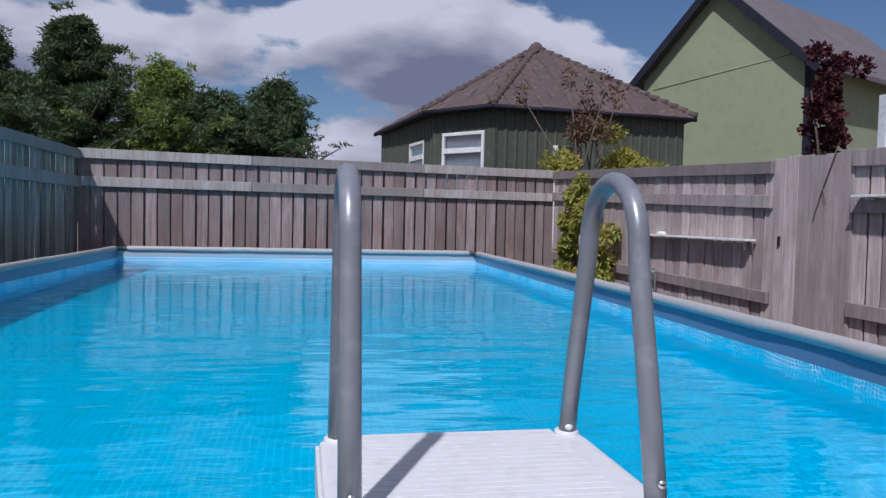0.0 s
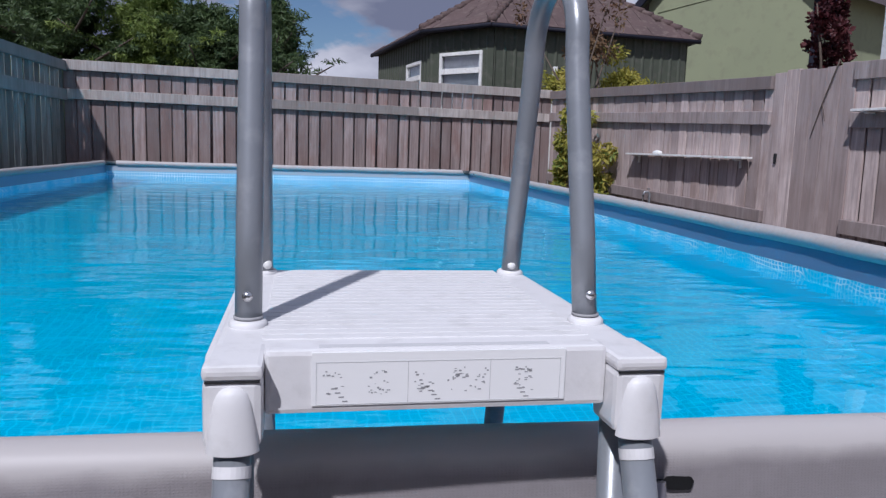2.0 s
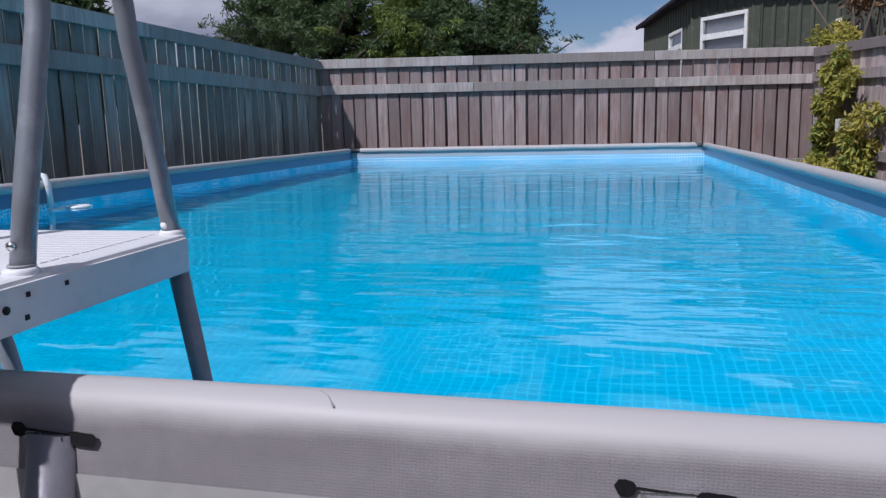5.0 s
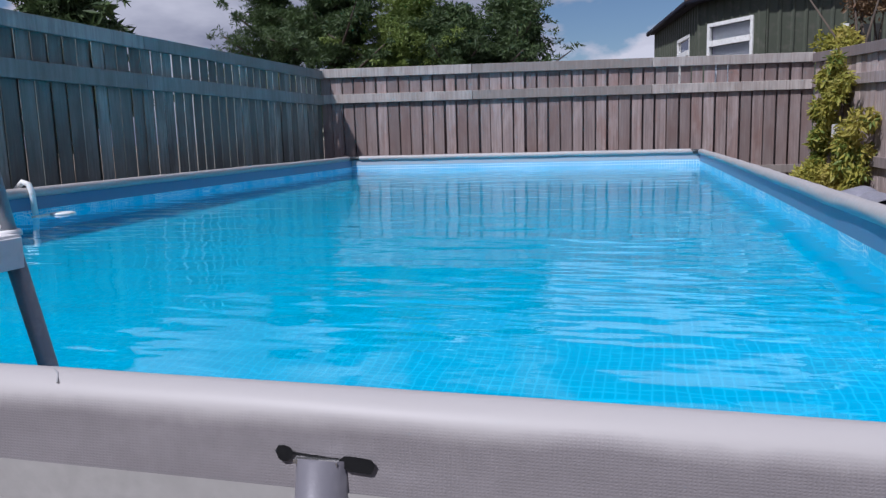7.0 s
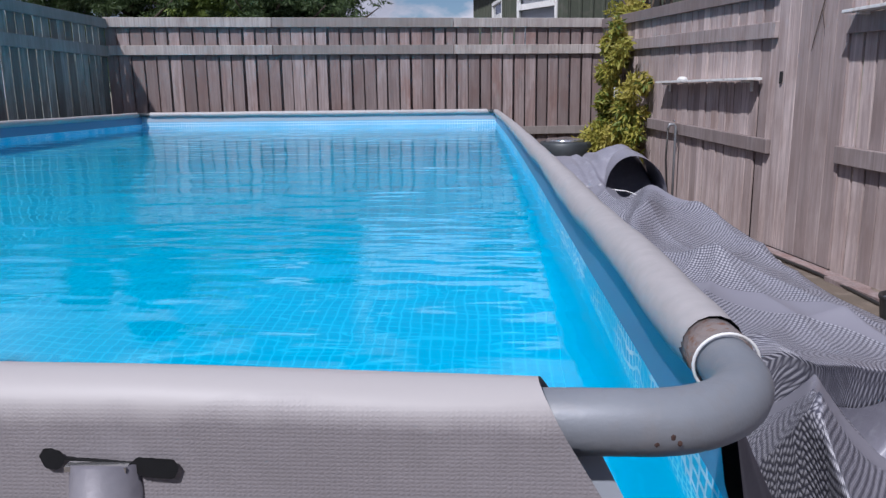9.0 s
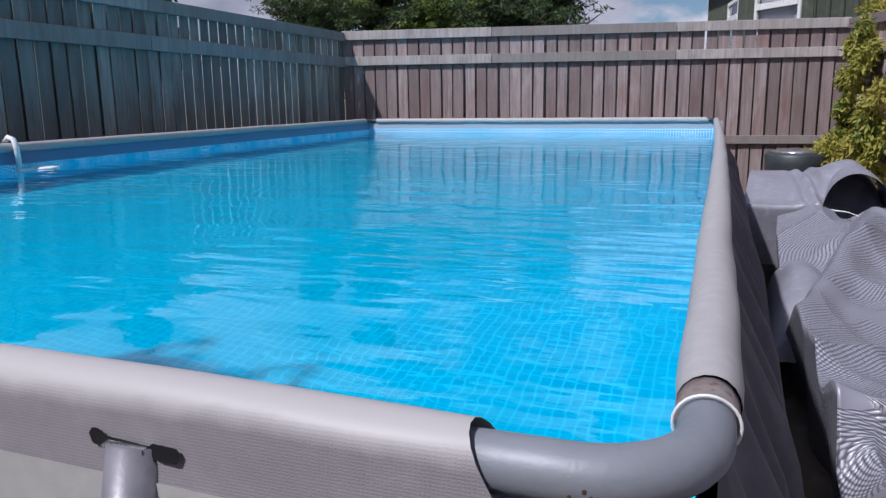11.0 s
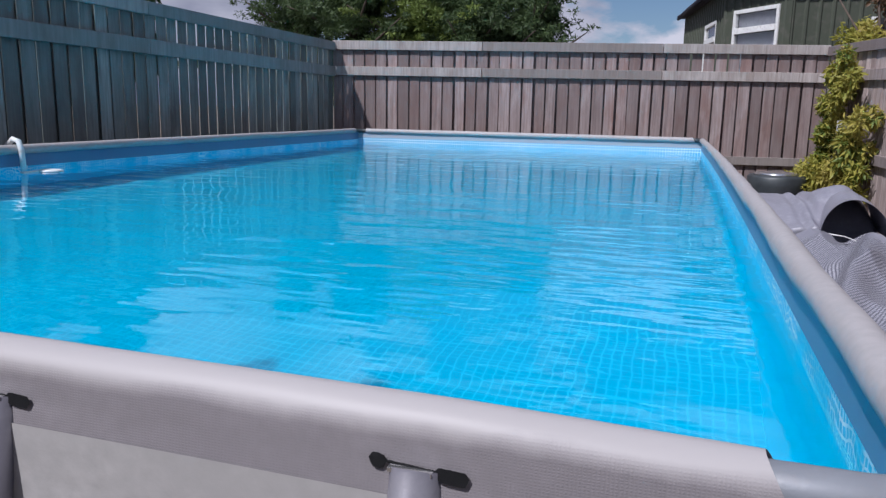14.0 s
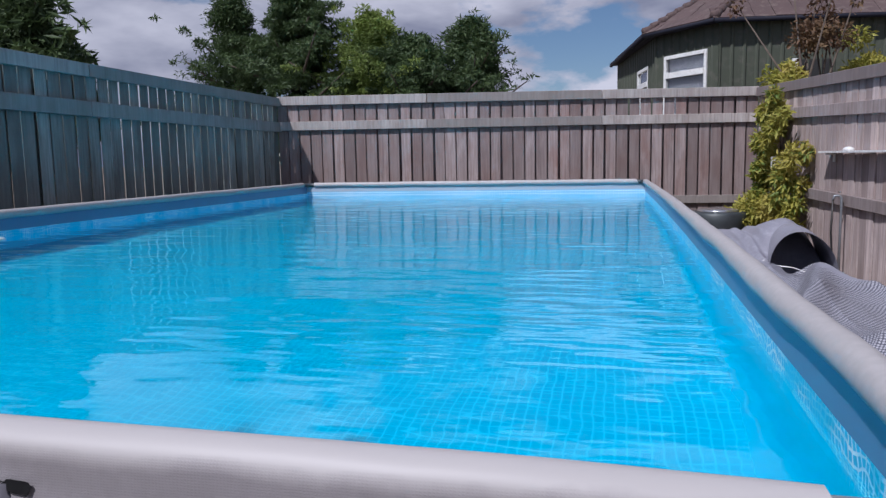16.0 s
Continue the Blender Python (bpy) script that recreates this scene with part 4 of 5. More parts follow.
# half-bare shrub and yellow bushes behind the corner
stems, spots, spots2 = [], [], []
for k in range(9):
    x, y = 2.85 + rr.gauss(0, 0.25), 13.0 + rr.gauss(0, 0.2)
    tip = (x + rr.gauss(0, 0.35), y + rr.gauss(0, 0.2), rr.uniform(3.4, 4.4))
    stems.append(([(x, y, GROUND), (x + rr.gauss(0, 0.1), y, 2.5), tip], [0.03, 0.022, 0.008]))
    spots.append((tip, (0.14, 0.14, 0.30)))
    spots.append(((x, y, 3.5), (0.22, 0.2, 0.25)))
plant("bare_shrub", "half-bare shrub with russet tips behind the fence", "shrub", (2.85, 13.0, GROUND), stems, [(leaf_cloud(spots, 1800, 0.038, 31), M_DRYLEAF, "foliage")])
spots2 = [((3.8 + rr.gauss(0, 0.4), 13.2 + rr.gauss(0, 0.25), rr.uniform(2.3, 3.5)), (0.24, 0.24, 0.22)) for k in range(16)]
plant("bush", "yellow-green bush in front of the green house", "shrub", (3.8, 13.2, GROUND), [([(3.8, 13.2, GROUND), (3.8, 13.2, 2.0), (3.9, 13.2, 3.1)], [0.04, 0.03, 0.01])], [(leaf_cloud(spots2, 4000, 0.036, 32, 0.4, 3.0), M_CLIMB, "foliage")])
spots2 = [((2.3 + rr.gauss(0, 0.18), 13.0 + rr.gauss(0, 0.2), rr.uniform(2.3, 3.2)), (0.2, 0.2, 0.22)) for k in range(8)]
plant("bush", "yellow-green bush beside the bare shrub", "shrub", (2.3, 13.0, GROUND), [([(2.3, 13.0, GROUND), (2.3, 13.0, 2.0), (2.3, 13.0, 3.0)], [0.04, 0.03, 0.01])], [(leaf_cloud(spots2, 1500, 0.036, 33, 0.4, 3.0), M_CLIMB, "foliage")])

# ---- pool cover heaped between pool and fence ----


def along(y, stations):
    """A value that runs straight from station to station."""
    for (a, va), (b, vb) in zip(stations, stations[1:]):
        if y <= b:
            return va + (vb - va) * max(0.0, (y - a) / (b - a))
    return stations[-1][1]


def ease(t):
    t = min(1.0, max(0.0, t))
    return t * t * (3 - 2 * t)


EDGE_X = ((-0.9, 2.36), (1.0, 2.22), (2.5, 1.86), (3.7, 1.5), (4.5, 1.27), (5.2, 1.14))
EDGE_Z = ((-0.9, 0.20), (1.0, 0.23), (2.5, 0.38), (3.7, 0.56), (4.5, 0.72), (5.2, 0.79))
SIDE_X = ((-0.9, 0.62), (0.6, 0.54), (1.4, 0.46), (3.2, 0.41), (5.2, 0.47))
SIDE_Z = ((-0.9, 0.30), (0.6, 0.45), (1.5, 0.60), (3.2, 0.62), (5.2, 0.76))


def fold_line(x, y):
    return y - 1.95 - 0.22 * (x - 0.9) - 0.12 * noise.noise((x * 3, 0, 5.0))


def hang(x):
    return 0.45 + 0.75 * abs(math.sin(4.2 * (x - 0.55)))


def cover_height(x, y, across):
    h = along(y, SIDE_Z) * (1 - across) + along(y, EDGE_Z) * across + 0.05 * math.sin(math.pi * across)
    h += 0.05 * noise.noise((x * 2.1, y * 1.3, 0.0)) + 0.025 * noise.noise((x * 5.0, y * 2.6, 3.0))
    # soft folds over the far part
    h += 0.05 * (1 - abs(math.sin(1.6 * (y - 1.19 * x) + 0.8 * noise.noise((x, y, 9.0))))) ** 3
    # an overhanging fold with a hollow under it, and the tents in front of it
    d = fold_line(x, y)
    h += 0.10 * math.exp(-((d - 0.05) / 0.12) ** 2) * hang(x)
    tent = abs(math.sin(2.9 * (x - 0.93) - 1.2 * d))
    front = ease((0.02 - d) / 0.12) * ease((d + 2.4) / 1.2)
    h += front * (0.34 * (1 - tent) ** 1.5 * ease((-d - 0.1) / 0.3) - 0.30 * math.exp(-((d + 0.15) / 0.5) ** 2) * hang(x))
    tent = abs(math.sin(3.7 * x + 2.4 * y))
    h += 0.05 * front * (1 - tent) ** 2
    # a long crease running slantwise over the far part, with a sunken side towards the pool
    xr = 0.40 + 0.30 * (y - 2.8)
    far = ease((y - 2.5) / 0.5) * ease((5.2 - y) / 1.0)
    h += far * (0.08 * math.exp(-((x - xr - 0.03) / 0.10) ** 2) - 0.17 * ease((xr - x) / 0.13))
    # smaller creases
    for k, (ax, ay, amp) in enumerate(((3.1, 2.0, 0.055), (-2.4, 3.3, 0.045), (6.2, 1.1, 0.025))):
        w = abs(math.sin(ax * x + ay * y + 1.3 * k + 1.1 * noise.noise((x * 1.4, y * 1.1, 4.0 + k))))
        h += amp * (1 - w) ** 2.2 * (0.4 + 0.9 * max(0.0, 0.5 + noise.noise((x * 1.3, y * 0.9, 11.0 + k))))
    # hollow at the far end
    h -= 0.18 * math.exp(-((x - 0.89) / 0.13) ** 2) * ease((y - 4.75) / 0.35)
    return max(GROUND + 0.02, h)


def cover_point(u, v):
    y = -0.9 + 6.05 * v
    xl, xr = along(y, SIDE_X) + 0.025 * noise.noise((y * 2.2, 0, 0)), along(y, EDGE_X) + 0.03 * noise.noise((y * 2.0, 5, 0))
    if u < 0.10:
        k = u / 0.10
        return (xl + 0.09 * (1 - k) + 0.03 * math.sin(9 * y) * (1 - k), y, GROUND + 0.01 + (cover_height(xl, y, 0) - GROUND - 0.01) * k)
    if u > 0.94:
        k = (u - 0.94) / 0.06
        return (xr + 0.05 * k, y, GROUND + 0.012 + (cover_height(xr, y, 1) - GROUND - 0.012) * (1 - k))
    k = (u - 0.10) / 0.84
    x = xl + (xr - xl) * k
    lean = 0.26 * math.exp(-((fold_line(x, y) - 0.05) / 0.11) ** 2) * hang(x) * ease(k / 0.15) * ease((1 - k) / 0.1)
    return (x, y - lean, cover_height(x, y, k))


cover = thing("pool_cover", "crumpled silver-grey bubble pool cover heaped beside the pool", "pool cover", (1.3, 3.0, GROUND))


def cover_part(name, bm, material, label):
    bmesh.ops.translate(bm, vec=(-1.3, -3.0, -GROUND), verts=bm.verts)
    return part(name, bm, material, cover, label, True)


def laid_sheet(nu, nv, f):
    """A grid like sheet(), whose map "sheet" runs in metres along the cloth."""
    pts = [[Vector(f(i / nu, j / nv)) for j in range(nv + 1)] for i in range(nu + 1)]
    mid = nu // 2
    along_v = [0.0]
    for j in range(nv):
        along_v.append(along_v[-1] + (pts[mid][j + 1].xy - pts[mid][j].xy).length)
    across_u = [[0.0] * (nv + 1) for i in range(nu + 1)]
    for j in range(nv + 1):
        for i in range(mid, nu):
            across_u[i + 1][j] = across_u[i][j] + (pts[i + 1][j] - pts[i][j]).length
        for i in range(mid, 0, -1):
            across_u[i - 1][j] = across_u[i][j] - (pts[i - 1][j] - pts[i][j]).length
    bm = bmesh.new()
    layer = bm.loops.layers.uv.new("sheet")
    g = [[bm.verts.new(p) for p in row] for row in pts]
    for i in range(nu):
        for j in range(nv):
            ids = ((i, j), (i + 1, j), (i + 1, j + 1), (i, j + 1))
            face = bm.faces.new([g[a][b] for a, b in ids])
            for loop, (a, b) in zip(face.loops, ids):
                loop[layer].uv = (across_u[a][b], along_v[b])
    return bm


cover_part("bubble_sheet", laid_sheet(130, 460, cover_point), M_BUBBLE, "silver bubble sheet")


# a smooth soft lobe of the turned sheet beside the crease
def lobe_point(u, v):
    x = 0.37 + 0.36 * u
    y = 3.05 + 1.65 * v
    dome = max(0.0, math.sin(math.pi * u)) ** 0.45 * max(0.0, math.sin(math.pi * v)) ** 0.4
    return (x + 0.10 * (v - 0.5), y + 0.05 * math.sin(5 * u), 0.36 + dome * (0.30 - 0.05 * u) + 0.02 * noise.noise((x * 5, y * 3, 2.0)))


cover_part("soft_lobe", sheet(30, 60, lobe_point), M_COVERBACK, "smooth grey lobe of the turned sheet")


# the underside shows where the sheet drops from the overhanging fold
def flap_point(u, v):
    x = 0.84 + 0.44 * u
    d = -0.03 - (0.40 + 0.10 * math.sin(3 * u)) * v
    y = 1.95 + 0.22 * (x - 0.9) + 0.12 * noise.noise((x * 3, 0, 5.0)) + d
    xl, xr = along(y, SIDE_X), along(y, EDGE_X)
    k = min(1.0, max(0.0, (x - xl) / (xr - xl)))
    lean = 0.26 * math.exp(-((d - 0.05) / 0.11) ** 2) * hang(x) * ease(k / 0.15)
    return (x, y - lean - 0.012, cover_height(x, y, k) + 0.014)


cover_part("turned_flap", sheet(40, 40, flap_point), M_COVERBACK, "smooth grey underside below the fold")


# the smooth underside, turned over at the far end
def fold_point(u, v):
    x0 = along(v, ((0, 0.26), (0.2, 0.26), (0.6, 0.34), (1, 0.6)))
    x = x0 + (1.5 - x0) * u
    y = 5.34 - 0.10 * v / 0.12 if v < 0.12 else 5.24 + 2.3 * (v - 0.12) / 0.88
    z = 0.80 + 0.15 * ease((y - 5.2) / 0.9) - 0.65 * ease((y - 6.3) / 1.3)
    z += (0.14 * math.exp(-((x - 1.03) / 0.15) ** 2) + 0.05 * math.exp(-((x - 0.86) / 0.10) ** 2)) * math.exp(-((y - 5.95) / 0.45) ** 2)
    z += 0.018 * math.sin(58 * x + 4 * y) * math.exp(-((x - 0.74) / 0.10) ** 2) + 0.035 * noise.noise((x * 3, y * 2.4, 7.0))
    z -= 0.26 * math.exp(-((x - 0.95) / 0.14) ** 4) * (1 - ease((y - 5.25) / 0.5))
    z -= 0.75 * ease((x - 1.12) / 0.38)
    if v < 0.12:
        z = 0.35 + (z - 0.35) * (v / 0.12)
    return (x, y, max(GROUND + 0.02, z))


cover_part("rolled_fold", sheet(110, 90, fold_point), M_COVERBACK, "smooth grey underside folded over")


# a stiff flap of the sheet that stands in an arch over the hollow
def arch_point(u, v):
    a = math.pi * v
    return (0.96 + 0.06 * u - (0.215 - 0.05 * u) * math.cos(a) * (1 - 0.12 * math.sin(a)), 5.02 + 0.75 * u + 0.07 * math.cos(a) + 0.05 * math.sin(a), 0.775 + 0.04 * u + (0.275 - 0.03 * u) * math.sin(a) ** 0.8 + 0.008 * math.sin(9 * u + 5 * v))


cover_part("arched_flap", sheet(16, 36, arch_point), M_COVERBACK, "stiff grey flap standing in an arch")
# the gleam along the hem is painted in as matte white
hem = [(0.72, 5.10, 0.79), (0.80, 5.08, 0.805), (0.90, 5.08, 0.795), (0.98, 5.07, 0.768), (1.06, 5.03, 0.785), (1.12, 5.0, 0.79), (1.175, 4.97, 0.775)]
cover_part("sheet_hem", tube(hem, [0.003, 0.006, 0.004, 0.002, 0.008, 0.009, 0.003], 8), M_WHITE, "hem painted white where it gleams")

# filter tub
tub = thing("filter_tub", "dark round tub with a bright metal lid beside the pool", "tub", (0.98, 10.1, GROUND))
part("body", lathe([(0.30, 0), (0.34, 0.05), (0.36, 0.55), (0.37, 0.66), (0.34, 0.69)], 28), M_FILTER, tub, "dark plastic body", True)
part("lid", lathe([(0.30, 0.69), (0.27, 0.72), (0.12, 0.735), (0.05, 0.75)], 28), M_CHROME, tub, "bright metal lid", True)

# white tags along the edge of the cover
for k, (x, y, z) in enumerate(((1.25, 4.49, 0.715), (1.47, 3.71, 0.555), (1.80, 2.66, 0.38))):
    part("edge_tag", box((x - 0.05 - 1.3, y - 0.035 - 3.0, z - GROUND), (x + 0.05 - 1.3, y + 0.035 - 3.0, z + 0.02 - GROUND), None, 0.004), M_WHITE, cover, "white edge tag")
# dry twig hanging over the gate
tw = [Vector((0.18, 0.03, 2.36)), Vector((0.24, 0.035, 2.2)), Vector((0.34, 0.03, 1.98)), Vector((0.42, 0.03, 1.76)), Vector((0.45, 0.03, 1.66))]
part("twig", tube(tw, [0.006, 0.006, 0.005, 0.004, 0.002], 6), M_BARK, gate, "thin dry twig", True)
part("twig", tube([tw[2], tw[2] + Vector((-0.06, 0.01, -0.16))], [0.004, 0.002], 6), M_BARK, gate, "", True)

# planks and hose along the fence foot
for k, (y0, y1, off) in enumerate(((4.6, 6.1, 0.10), (2.6, 4.9, 0.16))):
    a, b = on_fence(y0, 0, off), on_fence(y1, 0, off)
    d = b - a
    m = Matrix.Translation((a.x, a.y, GROUND)) @ Matrix.Rotation(math.atan2(d.y, d.x), 4, "Z")
    single("plank", box((0, -0.05, 0.003), (d.length, 0.05, 0.03 + 0.01 * k), m, 0.004), M_WOOD, "loose weathered plank lying along the fence foot", "plank", group="planks along the fence")
pts = [on_fence(y, GROUND + 0.022, 0.22 + 0.05 * math.sin(y * 2.1)) for y in [2.0 + 0.25 * k for k in range(22)]]
single("garden_hose", tube(pts, 0.013, 8), M_HOSE, "black hose lying along the fence foot", "hose", True)

# black bucket and a crumpled white bag at the fence foot
bucket = thing("bucket", "black plastic bucket standing near the fence foot", "bucket", (2.10, 3.45, GROUND))
part("body", lathe([(0.10, 0.0), (0.105, 0.01), (0.125, 0.26), (0.132, 0.265), (0.132, 0.285), (0.118, 0.285), (0.10, 0.05)], 28), M_HOSE, bucket, "black plastic body", True)
part("bail", tube(arc((0, 0, 0.27), (1, 0, 0), (0, -0.75, 0.66), 0.128, 0, math.pi, 16), 0.004, 8), M_TUBE, bucket, "thin wire handle", True)
bag = bmesh.new()
bmesh.ops.create_icosphere(bag, subdivisions=4, radius=0.085)
for v in bag.verts:
    v.co *= 1 + 0.45 * noise.noise(v.co * 14) + 0.2 * noise.noise(v.co * 33)
    v.co = Vector((1.90 + v.co.x, 3.50 + v.co.y, GROUND + 0.075 + max(-0.07, v.co.z * 1.1)))
single("plastic_bag", bag, M_WHITE, "crumpled white plastic bag lying beside the bucket", "bag")

# ---- green bungalow behind the far fence ----
EAVE = 4.21
foot = [Vector((6.25, 16.0, 0)), Vector((1.54, 15.36, 0)), Vector((0.40, 16.86, 0)), Vector((-0.42, 21.8, 0)), Vector((6.9, 21.8, 0))]
house = thing("bungalow", "dark green sheet-clad bungalow with a brown tiled hip roof", "house", (3.2, 18.5, GROUND))
hinv = Matrix.Translation((-3.2, -18.5, -GROUND))


def hp(name, bm, material, label="", smooth=False, parent=None):
    bmesh.ops.transform(bm, matrix=hinv, verts=bm.verts)
    return part(name, bm, material, parent or house, label, smooth)


def wall_frame(a, b):
    d = (b - a)
    ang = math.atan2(d.y, d.x)
    return Matrix.Translation((a.x, a.y, 0)) @ Matrix.Rotation(ang, 4, "Z"), d.length


def clad(u0, u1, z0, z1, m):
    """Ribbed sheet between u0 and u1; its outside lies on negative v."""
    n = max(2, int((u1 - u0) / 0.03))

    def f(u, v):
        s = u0 + (u1 - u0) * u
        ph = (s / 0.24) % 1.0
        rib = 0.028 if ph < 0.18 else 0.0
        return m @ Vector((s, -rib, z0 + (z1 - z0) * v))

    return sheet(n, 1, f)


def window_in(m, u0, u1, z0, z1, rail_z):
    w = hp("window", box((u0, -0.02, z0), (u1, 0.05, z0 + 0.07), m, 0.004), M_WHITE, "white-framed window")
    for lo, hi in (((u0, -0.03, z1 - 0.075), (u1, 0.05, z1)), ((u0, -0.03, z0 + 0.07), (u0 + 0.075, 0.05, z1 - 0.075)), ((u1 - 0.075, -0.03, z0 + 0.07), (u1, 0.05, z1 - 0.075)), ((u0 + 0.075, -0.045, rail_z - 0.06), (u1 - 0.075, 0.05, rail_z + 0.06))):
        hp("window_frame", box(lo, hi, m, 0.004), M_WHITE, "", False, w)
    for za, zb in ((z0 + 0.07, rail_z - 0.06), (rail_z + 0.06, z1 - 0.075)):
        g = hp("pane", box((u0 + 0.075, 0.012, za), (u1 - 0.075, 0.018, zb), m), M_GLASS, "", False, w)
        hp("curtain", box((u0 + 0.05, 0.09, za - 0.02), (u1 - 0.05, 0.10, zb), m), M_BLIND, "pale net curtain", False, w)


# the order of each wall keeps its outside on negative v
m1, l1 = wall_frame(foot[1], foot[0])
hp("wall", clad(0, l1, GROUND, EAVE, m1), M_GREENMETAL, "dark green ribbed sheet wall")
m2, l2 = wall_frame(foot[2], foot[1])
wu0, wu1 = 0.16 * l2, 0.84 * l2
WZ0, WZ1 = 2.30, 3.72
for u0, u1, z0, z1 in ((0, wu0, GROUND, EAVE), (wu1, l2, GROUND, EAVE), (wu0, wu1, GROUND, WZ0), (wu0, wu1, WZ1, EAVE)):
    hp("wall", clad(u0, u1, z0, z1, m2), M_GREENMETAL, "dark green ribbed sheet wall")
window_in(m2, wu0, wu1, WZ0, WZ1, 3.30)
m3, l3 = wall_frame(foot[3], foot[2])
vu0, vu1 = 0.60 * l3, 0.86 * l3
for u0, u1, z0, z1 in ((0, vu0, GROUND, EAVE), (vu1, l3, GROUND, EAVE), (vu0, vu1, GROUND, 2.5), (vu0, vu1, 3.65, EAVE)):
    hp("wall", clad(u0, u1, z0, z1, m3), M_GREENMETAL, "dark green ribbed sheet wall")
window_in(m3, vu0, vu1, 2.5, 3.65, 3.25)
for a, b in ((foot[0], foot[4]), (foot[4], foot[3])):
    m, ln = wall_frame(a, b)
    hp("wall", clad(0, ln, GROUND, EAVE, m), M_GREENMETAL, "dark green ribbed sheet wall")
# doorway beside the shrub
dr = hp("door_recess", box((1.50, -0.02, GROUND), (2.1, 0.03, 3.42), m1), M_DARKROOM, "dark open doorway")
hp("door_frame", box((1.40, -0.05, GROUND), (1.50, 0.03, 3.44), m1, 0.005), M_WHITE, "white door frame", False, dr)
hp("interior", box((0.9, 17.4, GROUND), (5.8, 21.3, 4.0)), M_DARKROOM, "dark interior")

apex = Vector((3.34, 18.6, 6.25))
ctr = sum(foot, Vector()) / 5
eaves = [p + (p - ctr).normalized() * 0.30 for p in foot]
order = [(1, 0), (2, 1), (3, 2), (0, 4), (4, 3)]
roof_base = bmesh.new()
for i, j in order:
    a, b = eaves[i].copy(), eaves[j].copy()
    a.z = b.z = EAVE
    roof_base.faces.new([roof_base.verts.new(p) for p in (a, b, apex)])
roof = hp("roof", roof_base, M_ROOF, "brown tiled hip roof")
sof = bmesh.new()
for i, j in order:
    q = [eaves[i] + Vector((0, 0, EAVE - 0.03)), eaves[j] + Vector((0, 0, EAVE - 0.03)), foot[j] + Vector((0, 0, EAVE - 0.03)), foot[i] + Vector((0, 0, EAVE - 0.03))]
    sof.faces.new([sof.verts.new(p) for p in q])
hp("soffit", sof, M_FASCIA, "dark soffit under the eaves", False, roof)
for i, j in order[:3]:
    a, b = eaves[i] + Vector((0, 0, EAVE - 0.02)), eaves[j] + Vector((0, 0, EAVE - 0.02))
    hp("gutter", tube([a, b], 0.05, 8), M_FASCIA, "dark gutter", True, roof)
for i in (1, 2, 0):
    a = eaves[i] + Vector((0, 0, EAVE + 0.03))
    n = 18
    for k in range(n):
        p, q = a.lerp(apex, k / n), a.lerp(apex, (k + 1.12) / n)
        hp("ridge_tile", tube([p + Vector((0, 0, 0.035)), q + Vector((0, 0, 0.015))], [0.10, 0.075], 8), M_ROOF, "", True, roof)
hp("ridge_cap", lathe([(0.24, -0.16), (0.22, 0.0), (0.14, 0.12), (0.05, 0.18)], 10, tuple(apex)), M_ROOF, "stubby roof peak cap", True, roof)
# tiles in courses on the faces that are seen
tile_me = mesh_of("roof_tile", box((-0.19, -0.02, 0), (0.19, 0.40, 0.028), None, 0), M_ROOF)
for i, j in order[:3]:
    a, b = eaves[i].copy(), eaves[j].copy()
    a.z = b.z = EAVE
    ex = (b - a).normalized()
    up = (apex - a) - ex * (apex - a).dot(ex)
    slope = up.length
    ey = up.normalized()
    ez = ex.cross(ey)
    base_l, ap = (b - a).length, (apex - a).dot(ex)
    rows = int(slope / 0.36)
    rt = random.Random(i * 7 + 1)
    for r in range(rows):
        t0 = r * 0.36
        lo, hi = ap * t0 / slope + 0.12, base_l - (base_l - ap) * t0 / slope - 0.12
        s = lo + 0.19 * (r % 2) + 0.05
        while s < hi:
            o = a + ex * s + ey * t0 + ez * (0.012 + rt.uniform(0, 0.012))
            tm = Matrix((( ex.x, ey.x, ez.x, o.x), (ex.y, ey.y, ez.y, o.y), (ex.z, ey.z, ez.z, o.z), (0, 0, 0, 1)))
            t = new("roof_tile", tile_me)
            t.parent = roof
            t.matrix_local = hinv @ tm @ Matrix.Rotation(radians(3.0), 4, "X") @ Matrix.Rotation(rt.uniform(-0.02, 0.02), 4, "Z")
            s += 0.39

# ---- pale green house at the side ----
G_L, G_R = Vector((8.77, 24.2, 0)), Vector((11.56, 19.0, 0))
gm, gw = wall_frame(G_L, G_R)
GE, GA = 6.62, 9.22
villa = thing("gabled_house", "pale green rendered house with a dark overhanging gable roof", "house", tuple(gm @ Vector((gw / 2, 4, GROUND))))
vinv = Matrix.Translation(-villa.matrix_world.translation)


def vp(name, bm, material, label="", smooth=False, parent=None):
    bmesh.ops.transform(bm, matrix=gm, verts=bm.verts)
    bmesh.ops.transform(bm, matrix=vinv, verts=bm.verts)
    return part(name, bm, material, parent or villa, label, smooth)


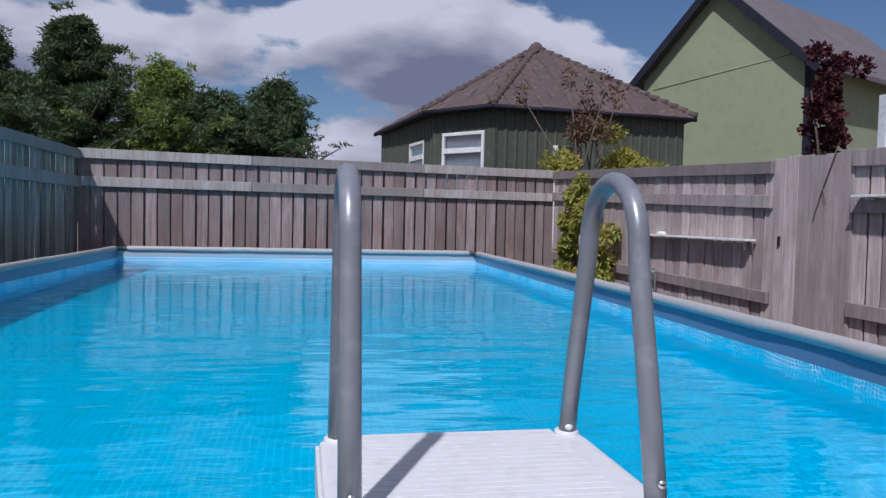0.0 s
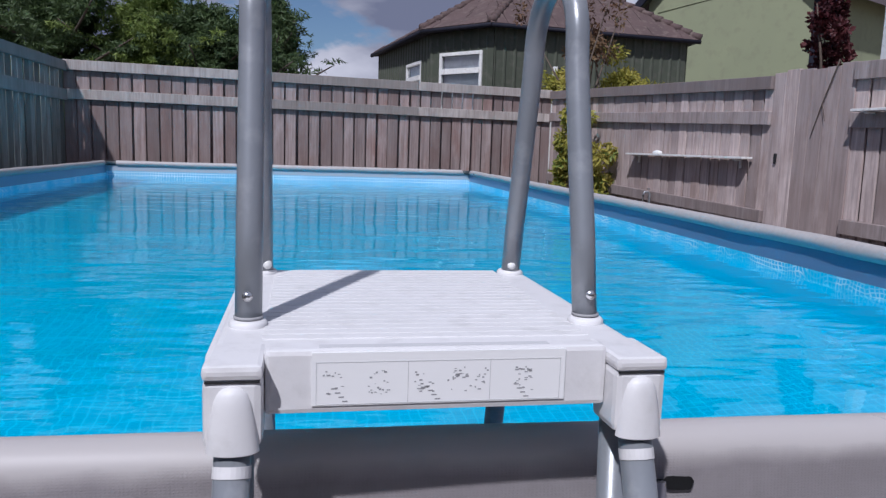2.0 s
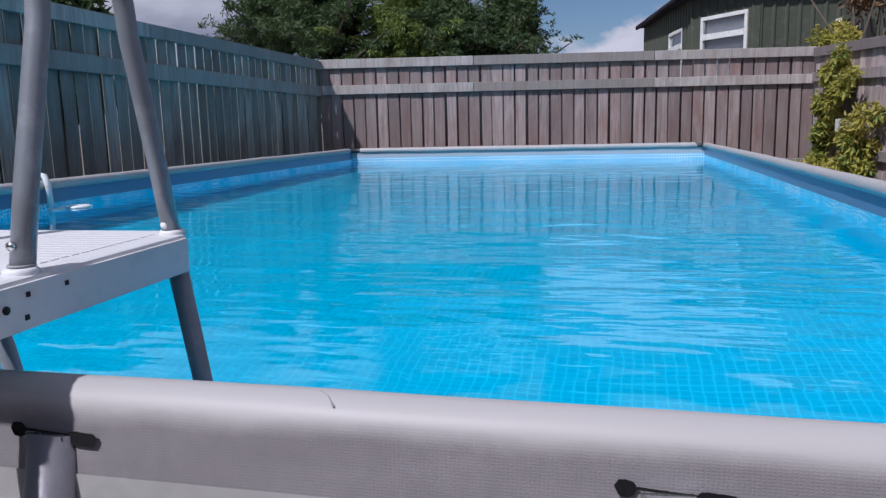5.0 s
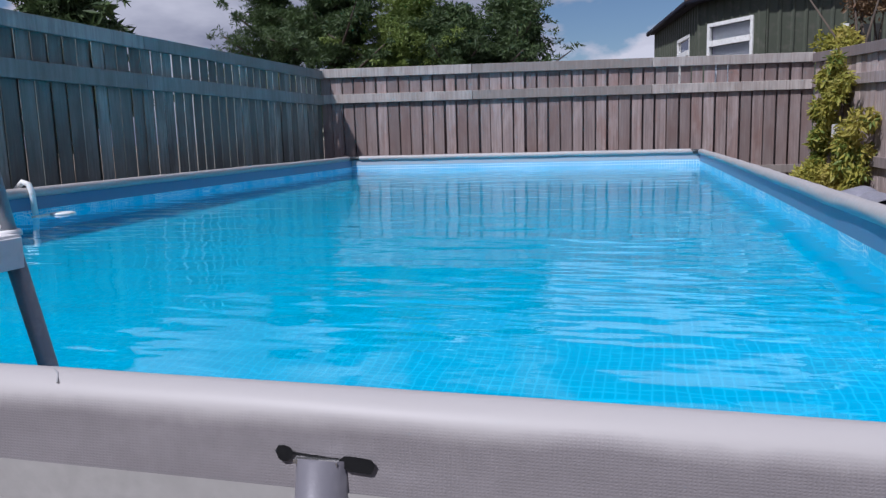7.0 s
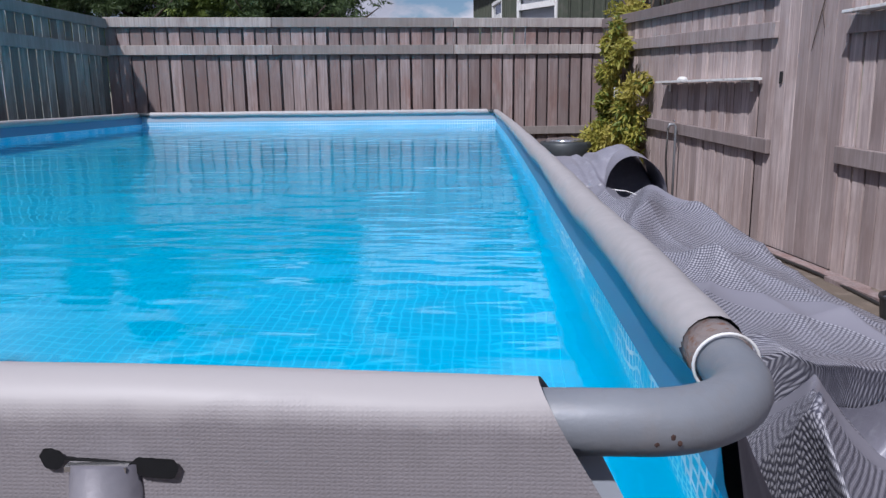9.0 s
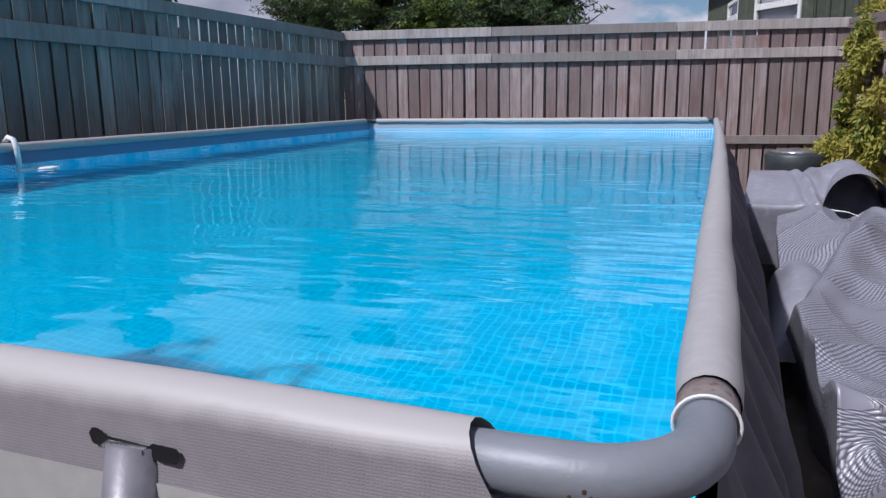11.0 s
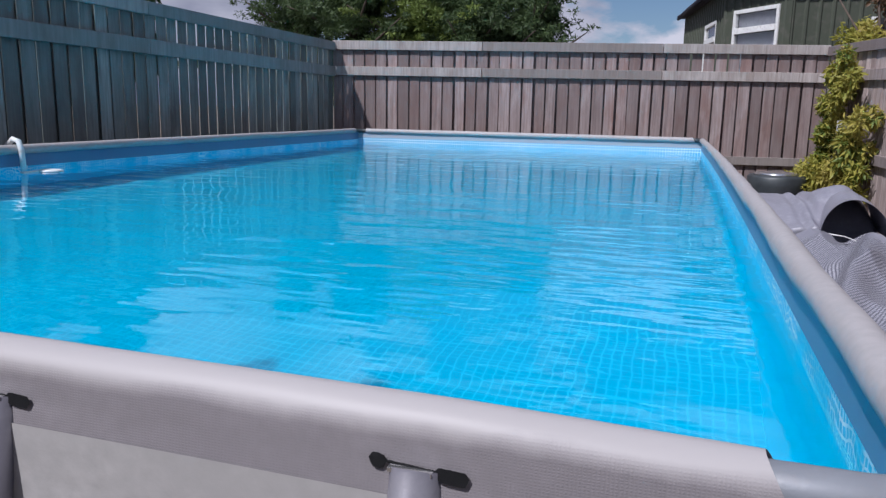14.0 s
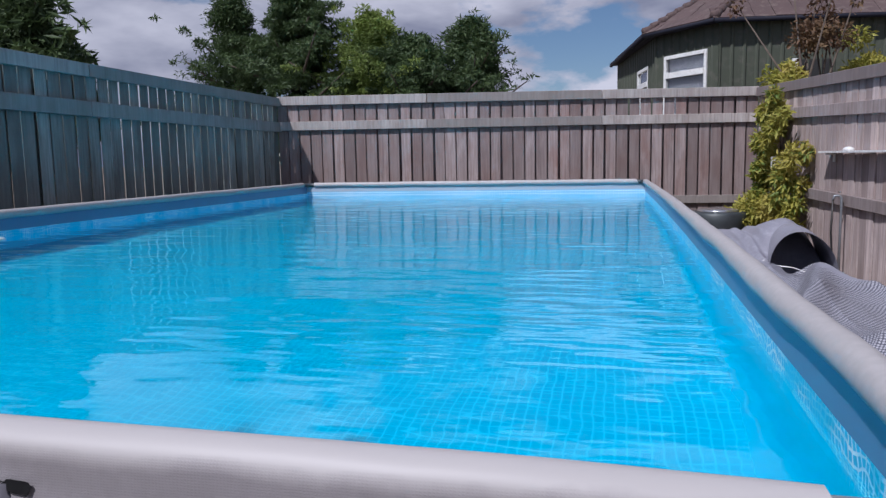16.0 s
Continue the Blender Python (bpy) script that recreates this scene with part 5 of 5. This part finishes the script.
def prism(pts, v0, v1):
    bm = bmesh.new()
    A = [bm.verts.new((u, v0, z)) for u, z in pts]
    B = [bm.verts.new((u, v1, z)) for u, z in pts]
    bm.faces.new(A)
    bm.faces.new(B[::-1])
    for k in range(len(pts)):
        bm.faces.new((A[k], A[(k + 1) % len(pts)], B[(k + 1) % len(pts)], B[k]))
    return bm


vp("gable_wall", prism([(0.1, GROUND), (gw - 0.1, GROUND), (gw - 0.1, GE), (gw / 2, GA), (0.1, GE)], 0, 0.2), M_LIME, "pale green rendered gable wall")
vp("side_wall", box((gw - 0.3, 0.2, GROUND), (gw - 0.1, 9, GE)), M_LIME, "pale green rendered side wall")
vp("side_wall", box((0.1, 0.2, GROUND), (0.3, 9, GE)), M_LIME, "pale green rendered side wall")
slope_v = (GA - GE) / (gw / 2 - 0.1)
for s in (-1, 1):
    e = 0.55
    u_e, z_e = (0.1 - e, GE - e * slope_v) if s < 0 else (gw - 0.1 + e, GE - e * slope_v)
    vr = vp("roof", prism([(u_e, z_e + 0.10), (gw / 2, GA + 0.10), (gw / 2, GA + 0.24), (u_e, z_e + 0.24)], -0.33, 9.3), M_ROOF2, "grey-brown roof slope")
    vp("barge_board", prism([(u_e, z_e - 0.12), (gw / 2, GA - 0.12), (gw / 2, GA + 0.22), (u_e, z_e + 0.22)], -0.40, -0.335), M_FASCIA, "dark barge board", False, vr)
    n = 34
    for k in range(n):
        f0, f1 = k / n, (k + 0.8) / n
        ua, za = u_e + (gw / 2 - u_e) * f0, z_e + (GA - z_e) * f0
        ub, zb = u_e + (gw / 2 - u_e) * f1, z_e + (GA - z_e) * f1
        vp("soffit_slat", prism([(ua, za + 0.02), (ub, zb + 0.02), (ub, zb + 0.095), (ua, za + 0.095)], -0.33, -0.004), M_GREENMETAL, "", False, vr)
vp("downpipe", tube([(0.0, -0.08, GE - 0.6), (0.0, -0.08, GROUND)], 0.05, 8), M_FASCIA, "dark downpipe", True)
vp("render_seam", tube([(0.5, -0.005, GE - 0.35), (gw * 0.5, -0.005, GE - 0.1), (gw - 0.4, -0.005, GE + 0.15)], 0.018, 6), M_LIME, "thin seam across the render", True)
vp("corner_pipe", box((gw - 0.1, -0.03, GROUND), (gw + 0.08, 0.2, GE)), M_FASCIA, "dark corner board")
